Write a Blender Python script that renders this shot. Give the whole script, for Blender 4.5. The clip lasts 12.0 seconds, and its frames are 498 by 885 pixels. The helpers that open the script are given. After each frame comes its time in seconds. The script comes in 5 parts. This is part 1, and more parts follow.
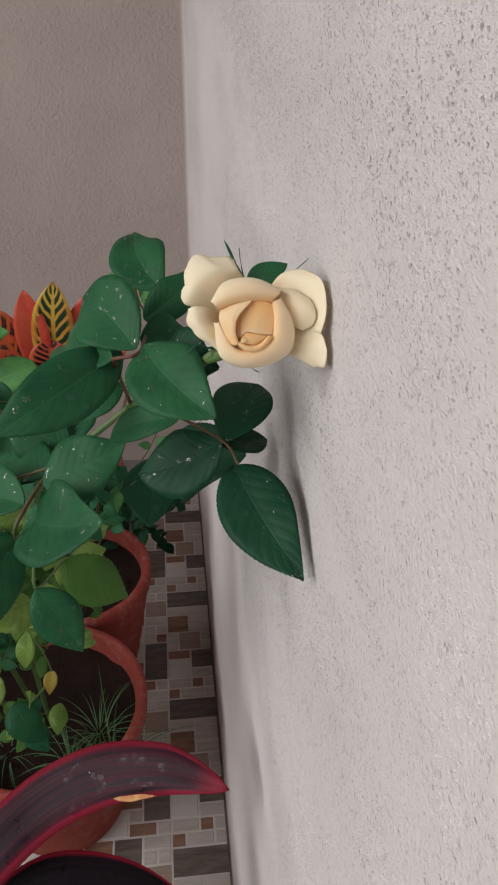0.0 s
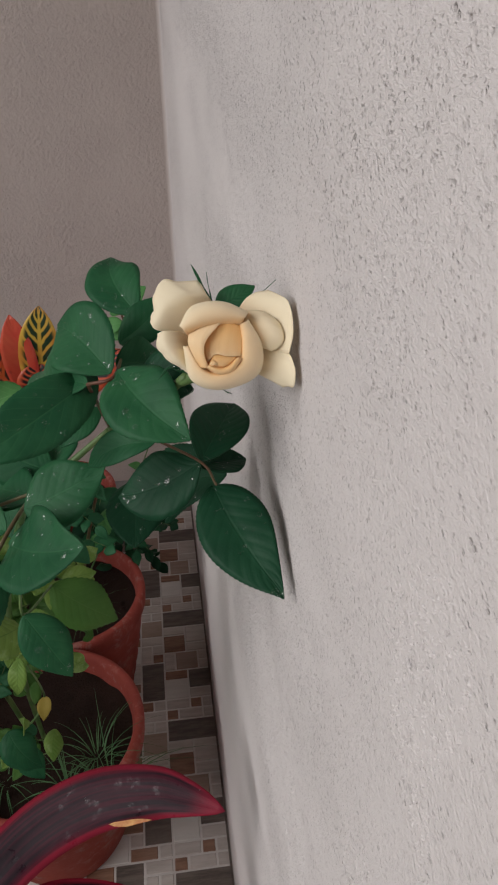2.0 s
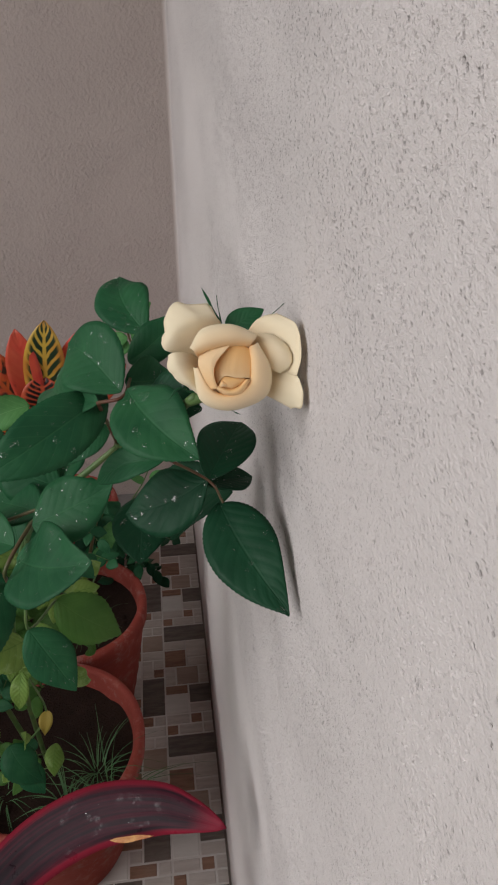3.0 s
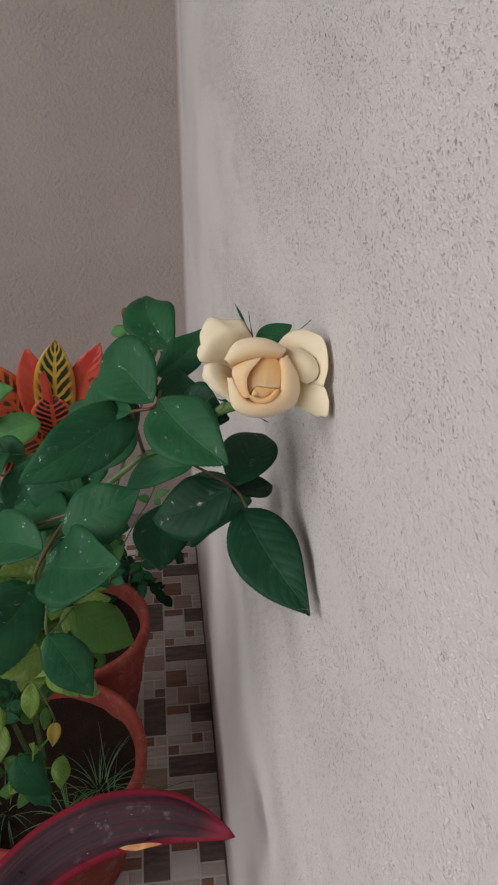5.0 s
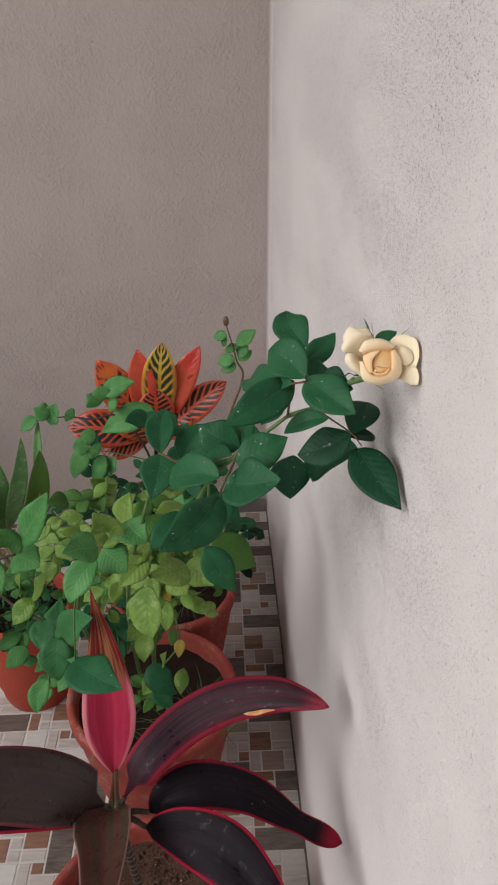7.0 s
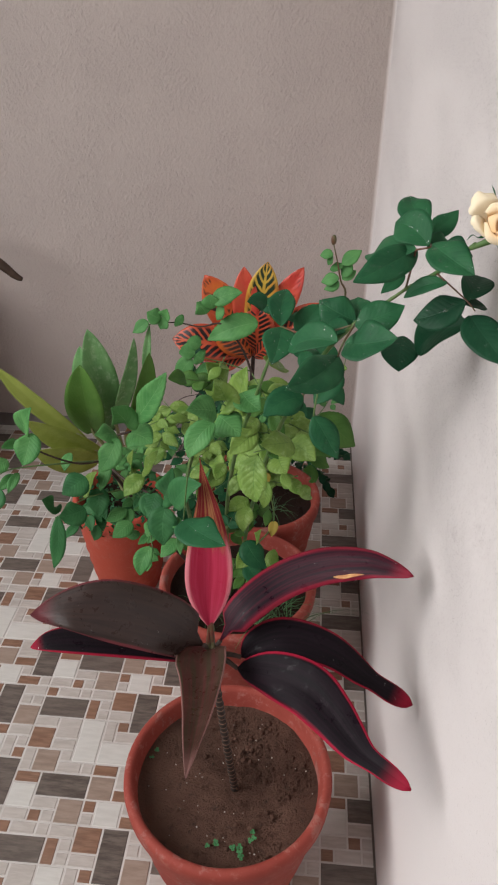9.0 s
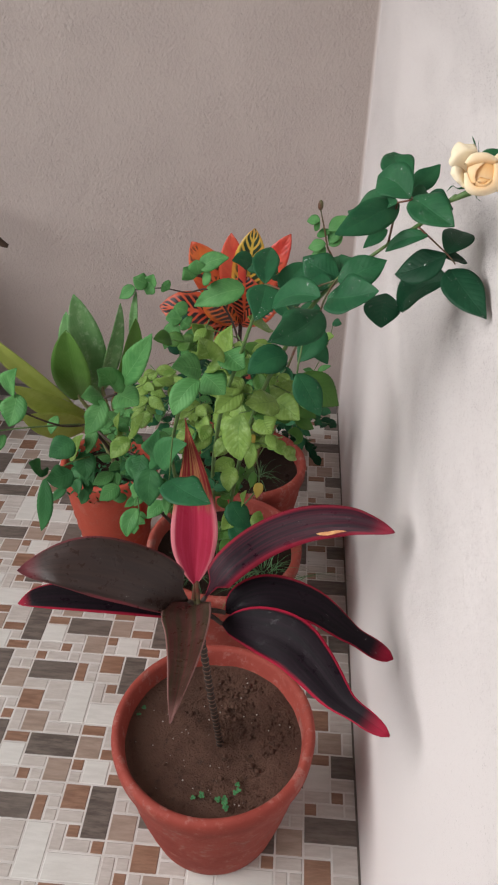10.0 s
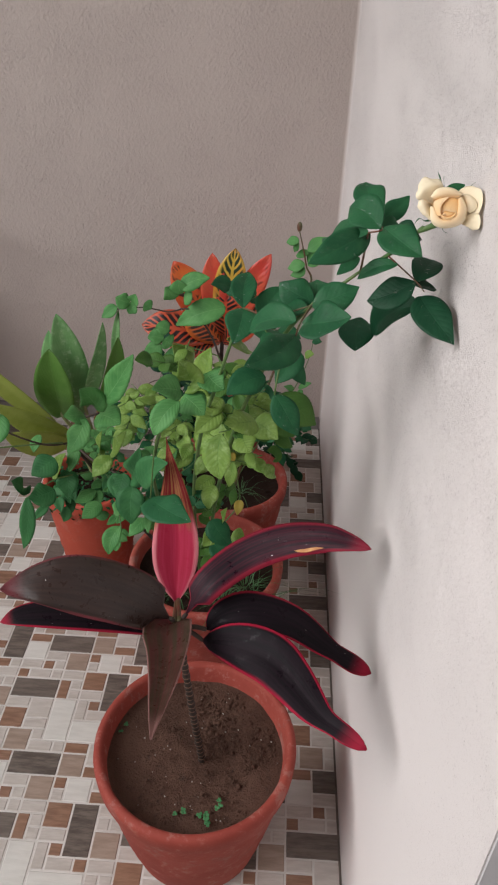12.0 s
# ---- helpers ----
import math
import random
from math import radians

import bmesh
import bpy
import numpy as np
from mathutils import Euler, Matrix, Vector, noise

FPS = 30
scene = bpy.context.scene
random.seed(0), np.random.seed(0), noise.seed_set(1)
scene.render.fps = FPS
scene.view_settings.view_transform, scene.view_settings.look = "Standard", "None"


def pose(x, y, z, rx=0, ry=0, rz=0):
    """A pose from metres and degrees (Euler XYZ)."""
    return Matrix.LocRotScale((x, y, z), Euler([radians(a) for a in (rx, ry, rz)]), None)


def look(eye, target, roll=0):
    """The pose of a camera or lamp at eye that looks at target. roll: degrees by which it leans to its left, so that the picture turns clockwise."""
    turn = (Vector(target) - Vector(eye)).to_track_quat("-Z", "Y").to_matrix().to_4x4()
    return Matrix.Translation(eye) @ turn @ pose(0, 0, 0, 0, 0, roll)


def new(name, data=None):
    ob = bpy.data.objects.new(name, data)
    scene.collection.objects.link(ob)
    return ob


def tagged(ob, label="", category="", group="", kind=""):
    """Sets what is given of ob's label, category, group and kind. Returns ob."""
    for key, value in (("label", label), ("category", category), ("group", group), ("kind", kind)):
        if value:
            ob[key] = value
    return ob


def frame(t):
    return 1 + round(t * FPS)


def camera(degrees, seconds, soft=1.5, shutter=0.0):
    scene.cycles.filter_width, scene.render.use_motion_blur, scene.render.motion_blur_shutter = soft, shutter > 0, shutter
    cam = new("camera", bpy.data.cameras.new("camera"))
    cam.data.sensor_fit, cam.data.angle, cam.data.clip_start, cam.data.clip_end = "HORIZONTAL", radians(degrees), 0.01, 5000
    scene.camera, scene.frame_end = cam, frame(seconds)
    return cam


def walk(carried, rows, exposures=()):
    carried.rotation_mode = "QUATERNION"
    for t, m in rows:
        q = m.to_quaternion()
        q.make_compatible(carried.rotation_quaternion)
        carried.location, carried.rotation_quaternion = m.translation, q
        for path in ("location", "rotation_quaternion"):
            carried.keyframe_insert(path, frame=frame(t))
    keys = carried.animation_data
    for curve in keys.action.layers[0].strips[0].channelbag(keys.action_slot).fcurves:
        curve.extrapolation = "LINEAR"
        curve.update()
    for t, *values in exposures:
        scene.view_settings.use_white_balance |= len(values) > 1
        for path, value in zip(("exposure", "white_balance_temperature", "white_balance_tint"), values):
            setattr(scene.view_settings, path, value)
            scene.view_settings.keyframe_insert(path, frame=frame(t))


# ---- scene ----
cam = camera(37.8, 12.0, 2.1)
PATH = [
    (0, (-0.056, 1.165, 1.301), (0.144, 2.799, 0.165), 1.2),
    (0.5, (-0.056, 1.169, 1.302), (0.137, 2.808, 0.173), 0.8),
    (1, (-0.053, 1.165, 1.303), (0.155, 2.825, 0.206), 0.5),
    (1.5, (-0.053, 1.161, 1.304), (0.167, 2.84, 0.24), 0.5),
    (2, (-0.048, 1.163, 1.304), (0.171, 2.819, 0.204), -0.4),
    (2.5, (-0.05, 1.165, 1.303), (0.176, 2.82, 0.202), -0.1),
    (3, (-0.051, 1.16, 1.309), (0.167, 2.837, 0.241), 0.0),
    (3.2, (-0.049, 1.161, 1.312), (0.179, 2.841, 0.25), -0.3),
    (4.8, (-0.055, 1.151, 1.313), (0.19, 2.857, 0.298), 1.0),
    (5, (-0.066, 1.14, 1.313), (0.158, 2.852, 0.303), 0.9),
    (5.5, (-0.086, 1.091, 1.315), (0.122, 2.799, 0.296), 2.3),
    (5.8, (-0.094, 1.072, 1.314), (0.08, 2.783, 0.293), 3.4),
    (6, (-0.112, 1.025, 1.346), (0.067, 2.744, 0.34), 4.0),
    (6.5, (-0.136, 0.971, 1.378), (-0.042, 2.691, 0.361), 1.3),
    (6.6, (-0.143, 0.956, 1.389), (-0.032, 2.686, 0.392), 1.3),
    (6.7, (-0.139, 0.95, 1.395), (-0.024, 2.683, 0.403), 0.5),
    (8.3, (-0.168, 0.832, 1.367), (-0.22, 2.538, 0.324), 1.4),
    (8.5, (-0.17, 0.83, 1.361), (-0.231, 2.529, 0.307), 1.0),
    (8.8, (-0.173, 0.828, 1.36), (-0.266, 2.512, 0.285), 0.3),
    (9, (-0.18, 0.816, 1.353), (-0.311, 2.484, 0.257), 0.7),
    (9.5, (-0.181, 0.803, 1.353), (-0.325, 2.472, 0.26), 0.1),
    (10, (-0.172, 0.795, 1.339), (-0.27, 2.43, 0.191), 1.4),
    (10.5, (-0.159, 0.786, 1.358), (-0.194, 2.448, 0.247), 3.1),
    (11, (-0.136, 0.773, 1.37), (-0.136, 2.434, 0.256), 3.0),
    (11.5, (-0.159, 0.766, 1.364), (-0.233, 2.419, 0.24), 2.3),
    (12, (-0.165, 0.783, 1.357), (-0.222, 2.441, 0.241), 2.0),
]
EXPOSURES = [(0.0, -0.21), (1.0, -0.21), (1.6, -0.36), (3.2, -0.38), (4.8, -0.44), (5.3, -0.42), (6.0, -0.2), (6.7, -0.08), (8.5, 0.12), (9.0, 0.2), (10.0, 0.28), (10.5, 0.27), (11.0, 0.1), (12.0, 0.13)]
walk(cam, [(t, look(eye, target, roll)) for t, eye, target, roll in PATH], EXPOSURES)

# ---- light ----
world = bpy.data.worlds.new("sky")
scene.world = world
world.use_nodes = True
wn, wl = world.node_tree.nodes, world.node_tree.links
sky = wn.new("ShaderNodeTexSky")
sky.sky_type, sky.sun_disc = "NISHITA", False
sky.sun_elevation, sky.sun_rotation = radians(36), radians(-78)
sky.air_density, sky.dust_density, sky.ozone_density = 1.0, 1.5, 1.0
wl.new(sky.outputs[0], wn["Background"].inputs[0])
wn["Background"].inputs[1].default_value = 0.028
sun = new("sun", bpy.data.lights.new("sun", "SUN"))
sun.data.energy, sun.data.angle, sun.data.color = 1.34, radians(45), (1.0, 0.98, 0.965)
sun.matrix_world = look((-2.7, 1.05, 3.0), (0, 1.6, 1.0))
# area lamp added on the open side, standing in for skylight with falloff
opening = new("sky_fill", bpy.data.lights.new("sky_fill", "AREA"))
opening.data.shape, opening.data.size, opening.data.size_y = "RECTANGLE", 2.9, 1.7
opening.data.energy, opening.data.color = 48, (1.0, 0.98, 0.965)
opening.matrix_world = look((-2.2, 0.35, 1.95), (0, 1.4, 0.9))


# ---- materials ----
class Mat:
    """A small wrapper that makes node graphs short to write."""

    def __init__(self, name, rough=0.6, metal=0.0, coat=0.0, spec=0.5):
        self.m = bpy.data.materials.new(name)
        self.m.use_nodes = True
        self.t = self.m.node_tree
        self.b = self.t.nodes["Principled BSDF"]
        self.where = None
        self.b.inputs["Roughness"].default_value = rough
        self.b.inputs["Metallic"].default_value = metal
        self.b.inputs["Coat Weight"].default_value = coat
        self.b.inputs["Specular IOR Level"].default_value = spec

    def n(self, kind, **kw):
        node = self.t.nodes.new("ShaderNode" + kind)
        for k, v in kw.items():
            node.inputs[k.replace("_", " ")].default_value = v
        return node

    def link(self, a, b):
        self.t.links.new(a, b)

    def put(self, socket, v):
        if isinstance(v, (int, float)):
            socket.default_value = v
        elif isinstance(v, tuple):
            socket.default_value = (*v, 1.0) if len(v) == 3 else v
        else:
            self.link(v, socket)

    def math(self, op, a, b=0.0, c=0.0):
        node = self.t.nodes.new("ShaderNodeMath")
        node.operation = op
        for s, v in zip(node.inputs, (a, b, c)):
            self.put(s, v)
        return node.outputs[0]

    def mix(self, f, a, b, blend="MIX"):
        node = self.t.nodes.new("ShaderNodeMix")
        node.data_type, node.blend_type = "RGBA", blend
        self.put(node.inputs[0], f)
        self.put(node.inputs[6], a)
        self.put(node.inputs[7], b)
        return node.outputs[2]

    def step(self, v, lo, hi):
        node = self.t.nodes.new("ShaderNodeMapRange")
        node.interpolation_type = "SMOOTHSTEP"
        self.put(node.inputs[0], v)
        node.inputs[1].default_value, node.inputs[2].default_value = lo, hi
        return node.outputs[0]

    def noise(self, scale, detail=3.0, rough=0.55, where=None):
        node = self.n("TexNoise", Scale=scale, Detail=detail, Roughness=rough)
        self.put(node.inputs["Vector"], where or self.place())
        return node.outputs[0]

    def voronoi(self, scale, where=None):
        node = self.n("TexVoronoi", Scale=scale)
        self.put(node.inputs["Vector"], where or self.place())
        return node.outputs[0]

    def place(self):
        if self.where:
            return self.where
        g = self.n("NewGeometry")
        return g.outputs["Position"]

    def uv(self):
        s = self.n("SeparateXYZ")
        self.link(self.n("UVMap").outputs[0], s.inputs[0])
        return s.outputs[0], s.outputs[1]

    def rand(self):
        return self.n("ObjectInfo").outputs["Random"]

    def colour(self, v):
        self.put(self.b.inputs["Base Color"], v)

    def bump(self, h, dist, strength=1.0):
        node = self.n("Bump", Strength=strength, Distance=dist)
        self.link(h, node.inputs["Height"])
        old = self.b.inputs["Normal"].links
        if old:
            self.link(old[0].from_socket, node.inputs["Normal"])
        self.link(node.outputs[0], self.b.inputs["Normal"])


def plaster(name, light, dark, along=(1, 1, 1), depth=1.0, specks=0.42, other=None):
    """Sand-faced cement render under matt paint, rougher in patches, with small dark pinholes."""
    m = Mat(name, rough=0.92, spec=0.2)
    wide = m.n("Mapping")
    wide.inputs["Scale"].default_value = (1, 0.3 if along[1] > 0.4 else 1, 1)
    m.link(m.place(), wide.inputs["Vector"])
    m.where = wide.outputs[0]
    big = m.noise(0.9, 3)
    patch = m.step(m.noise(6.5, 5, 0.65), 0.36, 0.64)
    stain = m.step(m.noise(1.1, 4, 0.6), 0.50, 0.75)
    slow = m.noise(60, 3)
    m.where = None
    mp = m.n("Mapping")
    mp.inputs["Scale"].default_value = along
    m.link(m.place(), mp.inputs["Vector"])
    m.where = mp.outputs[0]
    fine, mid = m.noise(1100, 3, 0.65), m.noise(560, 4, 0.7)
    if specks > 0.5:
        drawn = m.n("Mapping")
        drawn.inputs["Scale"].default_value = (1, 0.8, 1)
        m.link(m.n("NewGeometry").outputs["Position"], drawn.inputs["Vector"])
        m.where = drawn.outputs[0]
    if specks > 0.5:
        sep = m.n("SeparateXYZ")
        m.link(m.n("NewGeometry").outputs["Position"], sep.inputs[0])
        height = m.math("ADD", sep.outputs[2], m.math("MULTIPLY", m.noise(4, 4), 0.35))
        floated = m.math("MULTIPLY", m.step(height, 0.55, 1.0), m.step(height, 2.2, 1.75))
        reach = m.math("ADD", sep.outputs[1], m.math("MULTIPLY", m.noise(3, 4), 0.4))
        worn = m.math("MULTIPLY", floated, m.math("ADD", 0.35, m.math("MULTIPLY", m.step(reach, 1.42, 1.68), 0.65)))
        rough = m.math("ADD", 0.06, m.math("MULTIPLY", worn, m.math("ADD", 0.3, m.math("MULTIPLY", patch, 0.64))))
    else:
        rough = m.math("ADD", 0.3, m.math("MULTIPLY", patch, 0.7))
    coarse = m.math("MULTIPLY", m.step(m.voronoi(430), 0.38, 0.14), m.step(m.noise(150, 4, 0.8), 0.54, 0.60))
    dots = m.math("MULTIPLY", m.step(m.voronoi(760), 0.42, 0.16), m.step(m.noise(300, 4, 0.8), 0.49, 0.56))
    pit = m.math("MAXIMUM", m.math("MULTIPLY", coarse, 0.85), m.math("MULTIPLY", dots, 0.80))
    pit = m.math("MULTIPLY", pit, rough)
    if specks > 0.5:
        holes = m.math("MULTIPLY", m.step(m.voronoi(400), 0.36, 0.16), m.step(m.noise(110, 4, 0.8), 0.57, 0.62))
        pit = m.math("MAXIMUM", pit, m.math("MULTIPLY", holes, m.math("MULTIPLY", floated, 0.4)))
    col = m.mix(m.step(big, 0.3, 0.7), dark, light)
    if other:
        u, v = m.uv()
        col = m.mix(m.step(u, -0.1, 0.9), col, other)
    col = m.mix(m.math("MULTIPLY", stain, 0.12), col, (light[0] * 0.86, light[1] * 0.82, light[2] * 0.79))
    grain = m.math("MULTIPLY", m.step(mid, 0.42, 0.72), m.math("MULTIPLY", rough, specks * 0.22))
    col = m.mix(grain, col, (light[0] * 0.62, light[1] * 0.58, light[2] * 0.55))
    col = m.mix(m.math("MULTIPLY", pit, specks), col, (0.15, 0.115, 0.105))
    m.colour(col)
    h = m.math("ADD", m.math("MULTIPLY", fine, 0.5), m.math("MULTIPLY", mid, 1.4))
    h = m.math("MULTIPLY", h, m.math("ADD", 0.4, m.math("MULTIPLY", rough, 0.6)))
    h = m.math("SUBTRACT", h, m.math("MULTIPLY", pit, 1.2 * specks))
    m.bump(h, 0.0019 * depth, 1.0)
    m.bump(slow, 0.0004 * depth, 0.5)
    return m.m


def leaf_mat(name, body, alt, vein, rough=0.5, veins=9.0, slope=0.55, vein_amt=0.22, pale=None, relief=0.35):
    """A leaf blade: midrib, side veins and quilted relief along the blade's own coordinates."""
    m = Mat(name, rough=rough, spec=0.18)
    u, v = m.uv()
    side = m.math("ABSOLUTE", m.math("SUBTRACT", u, 0.5))
    run = m.math("MULTIPLY", m.math("SUBTRACT", v, m.math("MULTIPLY", side, slope)), veins)
    wave = m.math("ABSOLUTE", m.math("SUBTRACT", m.math("FRACT", run), 0.5))
    rib = m.math("MAXIMUM", m.math("MULTIPLY", m.step(wave, 0.07, 0.0), 0.6), m.step(side, 0.016, 0.004))
    col = m.mix(m.step(m.noise(38, 3), 0.3, 0.75), body, alt)
    col = m.mix(m.math("MULTIPLY", m.rand(), 0.5), col, alt)
    if pale:
        col = m.mix(m.math("MULTIPLY", m.step(m.noise(70, 4, 0.7), 0.5, 0.7), 0.7), col, pale)
    col = m.mix(m.math("MULTIPLY", rib, vein_amt), col, vein)
    m.colour(col)
    m.bump(m.math("SUBTRACT", m.math("MULTIPLY", m.step(wave, 0.0, 0.4), relief), m.math("MULTIPLY", m.step(side, 0.03, 0.0), 0.5)), 0.0006, 0.5)
    m.bump(m.noise(220, 3), 0.0007, 0.35)
    m.b.inputs["Subsurface Weight"].default_value = 0.0
    tr = m.n("BsdfTranslucent")
    m.link(col, tr.inputs[0])
    mx = m.n("MixShader", Fac=0.14)
    m.link(m.b.outputs[0], mx.inputs[1])
    m.link(tr.outputs[0], mx.inputs[2])
    m.link(mx.outputs[0], m.t.nodes["Material Output"].inputs[0])
    return m.m


def croton_mat(name, body, stripe, edge, amount):
    m = Mat(name, rough=0.36)
    u, v = m.uv()
    side = m.math("ABSOLUTE", m.math("SUBTRACT", u, 0.5))
    run = m.math("MULTIPLY", m.math("SUBTRACT", v, m.math("MULTIPLY", side, 0.42)), 10.0)
    wob = m.math("ADD", run, m.math("MULTIPLY", m.noise(30, 3), 0.7))
    wave = m.math("ABSOLUTE", m.math("SUBTRACT", m.math("FRACT", wob), 0.5))
    dark = m.math("MULTIPLY", m.step(wave, 0.14, 0.26), m.step(side, 0.03, 0.07))
    dark = m.math("MULTIPLY", dark, m.step(side, 0.46, 0.33))
    dark = m.math("MULTIPLY", dark, m.step(m.noise(24, 2), 0.62 - amount * 0.5, 0.72 - amount * 0.5))
    col = m.mix(m.step(m.noise(16, 3), 0.3, 0.7), body, edge)
    col = m.mix(dark, col, stripe)
    m.colour(col)
    m.bump(wave, 0.002, 0.4)
    return m.m


def cordyline_mat(name, body, alt, edge, edge_w, rough=0.42, dry=0.0, spec=0.10, blotch=0.0):
    m = Mat(name, rough=rough, spec=spec)
    u, v = m.uv()
    side = m.math("ABSOLUTE", m.math("SUBTRACT", u, 0.5))
    streak = m.n("TexNoise", Scale=1.0, Detail=4.0)
    cx = m.n("CombineXYZ")
    m.put(cx.inputs[0], m.math("MULTIPLY", u, 15.0))
    m.put(cx.inputs[1], m.math("MULTIPLY", v, 2.5))
    m.put(cx.inputs[2], m.math("MULTIPLY", m.rand(), 20.0))
    m.link(cx.outputs[0], streak.inputs["Vector"])
    s = streak.outputs[0]
    col = m.mix(m.step(s, 0.35, 0.65), body, alt)
    rim = m.step(m.math("ADD", side, m.math("MULTIPLY", m.math("SUBTRACT", s, 0.5), 0.12)), 0.5 - edge_w, 0.5 - edge_w * 0.35)
    tip = m.math("MULTIPLY", m.step(v, 0.82, 0.96), 0.8)
    col = m.mix(m.math("MAXIMUM", rim, tip), col, edge)
    col = m.mix(m.math("MULTIPLY", m.step(side, 0.02, 0.005), 0.35), col, body)
    if blotch:
        col = m.mix(m.math("MULTIPLY", m.step(m.math("ADD", m.noise(38, 5, 0.7), m.math("MULTIPLY", u, -0.12)), 0.44, 0.58), blotch), col, edge)
    if dry:
        col = m.mix(m.step(m.math("ADD", v, m.math("MULTIPLY", m.math("SUBTRACT", s, 0.5), 0.3)), dry, dry + 0.12), col, m.mix(m.step(s, 0.44, 0.62), (0.19, 0.018, 0.022), (0.33, 0.14, 0.06)))
    m.colour(col)
    wet = m.step(m.noise(70, 4, 0.7), 0.56, 0.64)
    m.put(m.b.inputs["Roughness"], m.math("SUBTRACT", rough + 0.14, m.math("MULTIPLY", wet, 0.30)))
    m.bump(s, 0.0007, 0.5)
    m.bump(m.noise(90, 3), 0.0010, 0.6)
    return m.m


def plain(name, a, b, rough, scale, bump=0.0, bscale=200.0, spec=0.4):
    m = Mat(name, rough=rough, spec=spec)
    m.colour(m.mix(m.step(m.noise(scale, 4, 0.6), 0.3, 0.7), a, b))
    if bump:
        m.bump(m.noise(bscale, 4, 0.6), bump, 0.8)
    return m.m


def tile_mat(name, a, b, rough=0.38):
    """Glazed stone-look tile with streaks that run along each piece."""
    m = Mat(name, rough=rough, spec=0.32)
    r = m.rand()
    tc = m.n("TexCoord")
    mp = m.n("Mapping")
    mp.inputs["Scale"].default_value = (16, 95, 16)
    mp.inputs["Rotation"].default_value = (0, 0, 0.5)
    m.link(tc.outputs["Object"], mp.inputs["Vector"])
    off = m.n("CombineXYZ")
    m.put(off.inputs[0], m.math("MULTIPLY", r, 31.0))
    m.link(off.outputs[0], mp.inputs["Location"])
    s = m.noise(1.0, 5, 0.7, mp.outputs[0])
    col = m.mix(m.step(s, 0.34, 0.66), a, b)
    col = m.mix(m.math("MULTIPLY", r, 0.35), col, b)
    dust = m.math("MULTIPLY", m.step(m.noise(5, 5, 0.65), 0.45, 0.75), 0.16)
    col = m.mix(dust, col, (0.36, 0.32, 0.28))
    m.colour(col)
    m.put(m.b.inputs["Roughness"], m.math("ADD", rough, m.math("MULTIPLY", dust, 0.8)))
    m.bump(m.noise(260, 3), 0.0003, 0.4)
    return m.m


def terracotta(name, k=1.0):
    m = Mat(name, rough=0.72, spec=0.3)
    col = m.mix(m.step(m.noise(7, 5, 0.65), 0.3, 0.72), (0.26, 0.044, 0.032), (0.36, 0.072, 0.052))
    col = m.mix(m.math("MULTIPLY", m.step(m.noise(55, 4, 0.7), 0.55, 0.75), 0.45), col, (0.44, 0.17, 0.13))
    col = m.mix(m.math("MULTIPLY", m.step(m.noise(14, 4, 0.7), 0.54, 0.70), 0.6), col, (0.15, 0.042, 0.034))
    col = m.mix(m.math("MULTIPLY", m.step(m.noise(28, 5, 0.75), 0.53, 0.64), 0.5), col, (0.42, 0.20, 0.17))
    m.colour(m.mix(k - 1.0, col, (0.52, 0.085, 0.045)))
    m.bump(m.noise(160, 4, 0.6), 0.0012, 0.6)
    m.bump(m.noise(18, 2), 0.004, 0.4)
    return m.m


def petal_mat():
    m = Mat("rose_petal", rough=0.55, spec=0.15)
    u, v = m.uv()
    warm = m.step(v, 0.92, 0.15)
    col = m.mix(warm, (1.0, 0.885, 0.655), (1.0, 0.60, 0.23))
    run = m.n("CombineXYZ")
    m.put(run.inputs[0], m.math("MULTIPLY", u, 40.0))
    m.put(run.inputs[1], m.math("MULTIPLY", v, 3.0))
    s = m.noise(1.0, 3, 0.5, run.outputs[0])
    col = m.mix(m.math("MULTIPLY", m.step(s, 0.4, 0.8), 0.06), col, (0.98, 0.90, 0.72))
    m.colour(col)
    m.bump(s, 0.00004, 0.4)
    tr = m.n("BsdfTranslucent")
    m.link(col, tr.inputs[0])
    mx = m.n("MixShader", Fac=0.16)
    m.link(m.b.outputs[0], mx.inputs[1])
    m.link(tr.outputs[0], mx.inputs[2])
    m.link(mx.outputs[0], m.t.nodes["Material Output"].inputs[0])
    return m.m


def ring_mat():
    m = Mat("ringed_stem", rough=0.7)
    s = m.n("SeparateXYZ")
    m.link(m.place(), s.inputs[0])
    band = m.math("ABSOLUTE", m.math("SUBTRACT", m.math("FRACT", m.math("MULTIPLY", s.outputs[2], 95.0)), 0.5))
    m.colour(m.mix(m.step(band, 0.36, 0.45), (0.026, 0.015, 0.011), (0.19, 0.105, 0.07)))
    m.bump(m.step(band, 0.2, 0.5), 0.0015, 0.8)
    return m.m


def water_mat():
    """Clear rain water: see-through with a bright mirror-like skin."""
    m = Mat("water", rough=0.03)
    clear, shine = m.n("BsdfTransparent"), m.n("BsdfGlossy", Roughness=0.14)
    clear.inputs[0].default_value = (0.985, 0.99, 0.985, 1)
    fr = m.n("LayerWeight", Blend=0.22)
    mx = m.n("MixShader")
    m.put(mx.inputs[0], m.math("ADD", 0.04, m.math("MULTIPLY", fr.outputs["Facing"], 0.20)))
    m.link(clear.outputs[0], mx.inputs[1])
    m.link(shine.outputs[0], mx.inputs[2])
    m.link(mx.outputs[0], m.t.nodes["Material Output"].inputs[0])
    return m.m


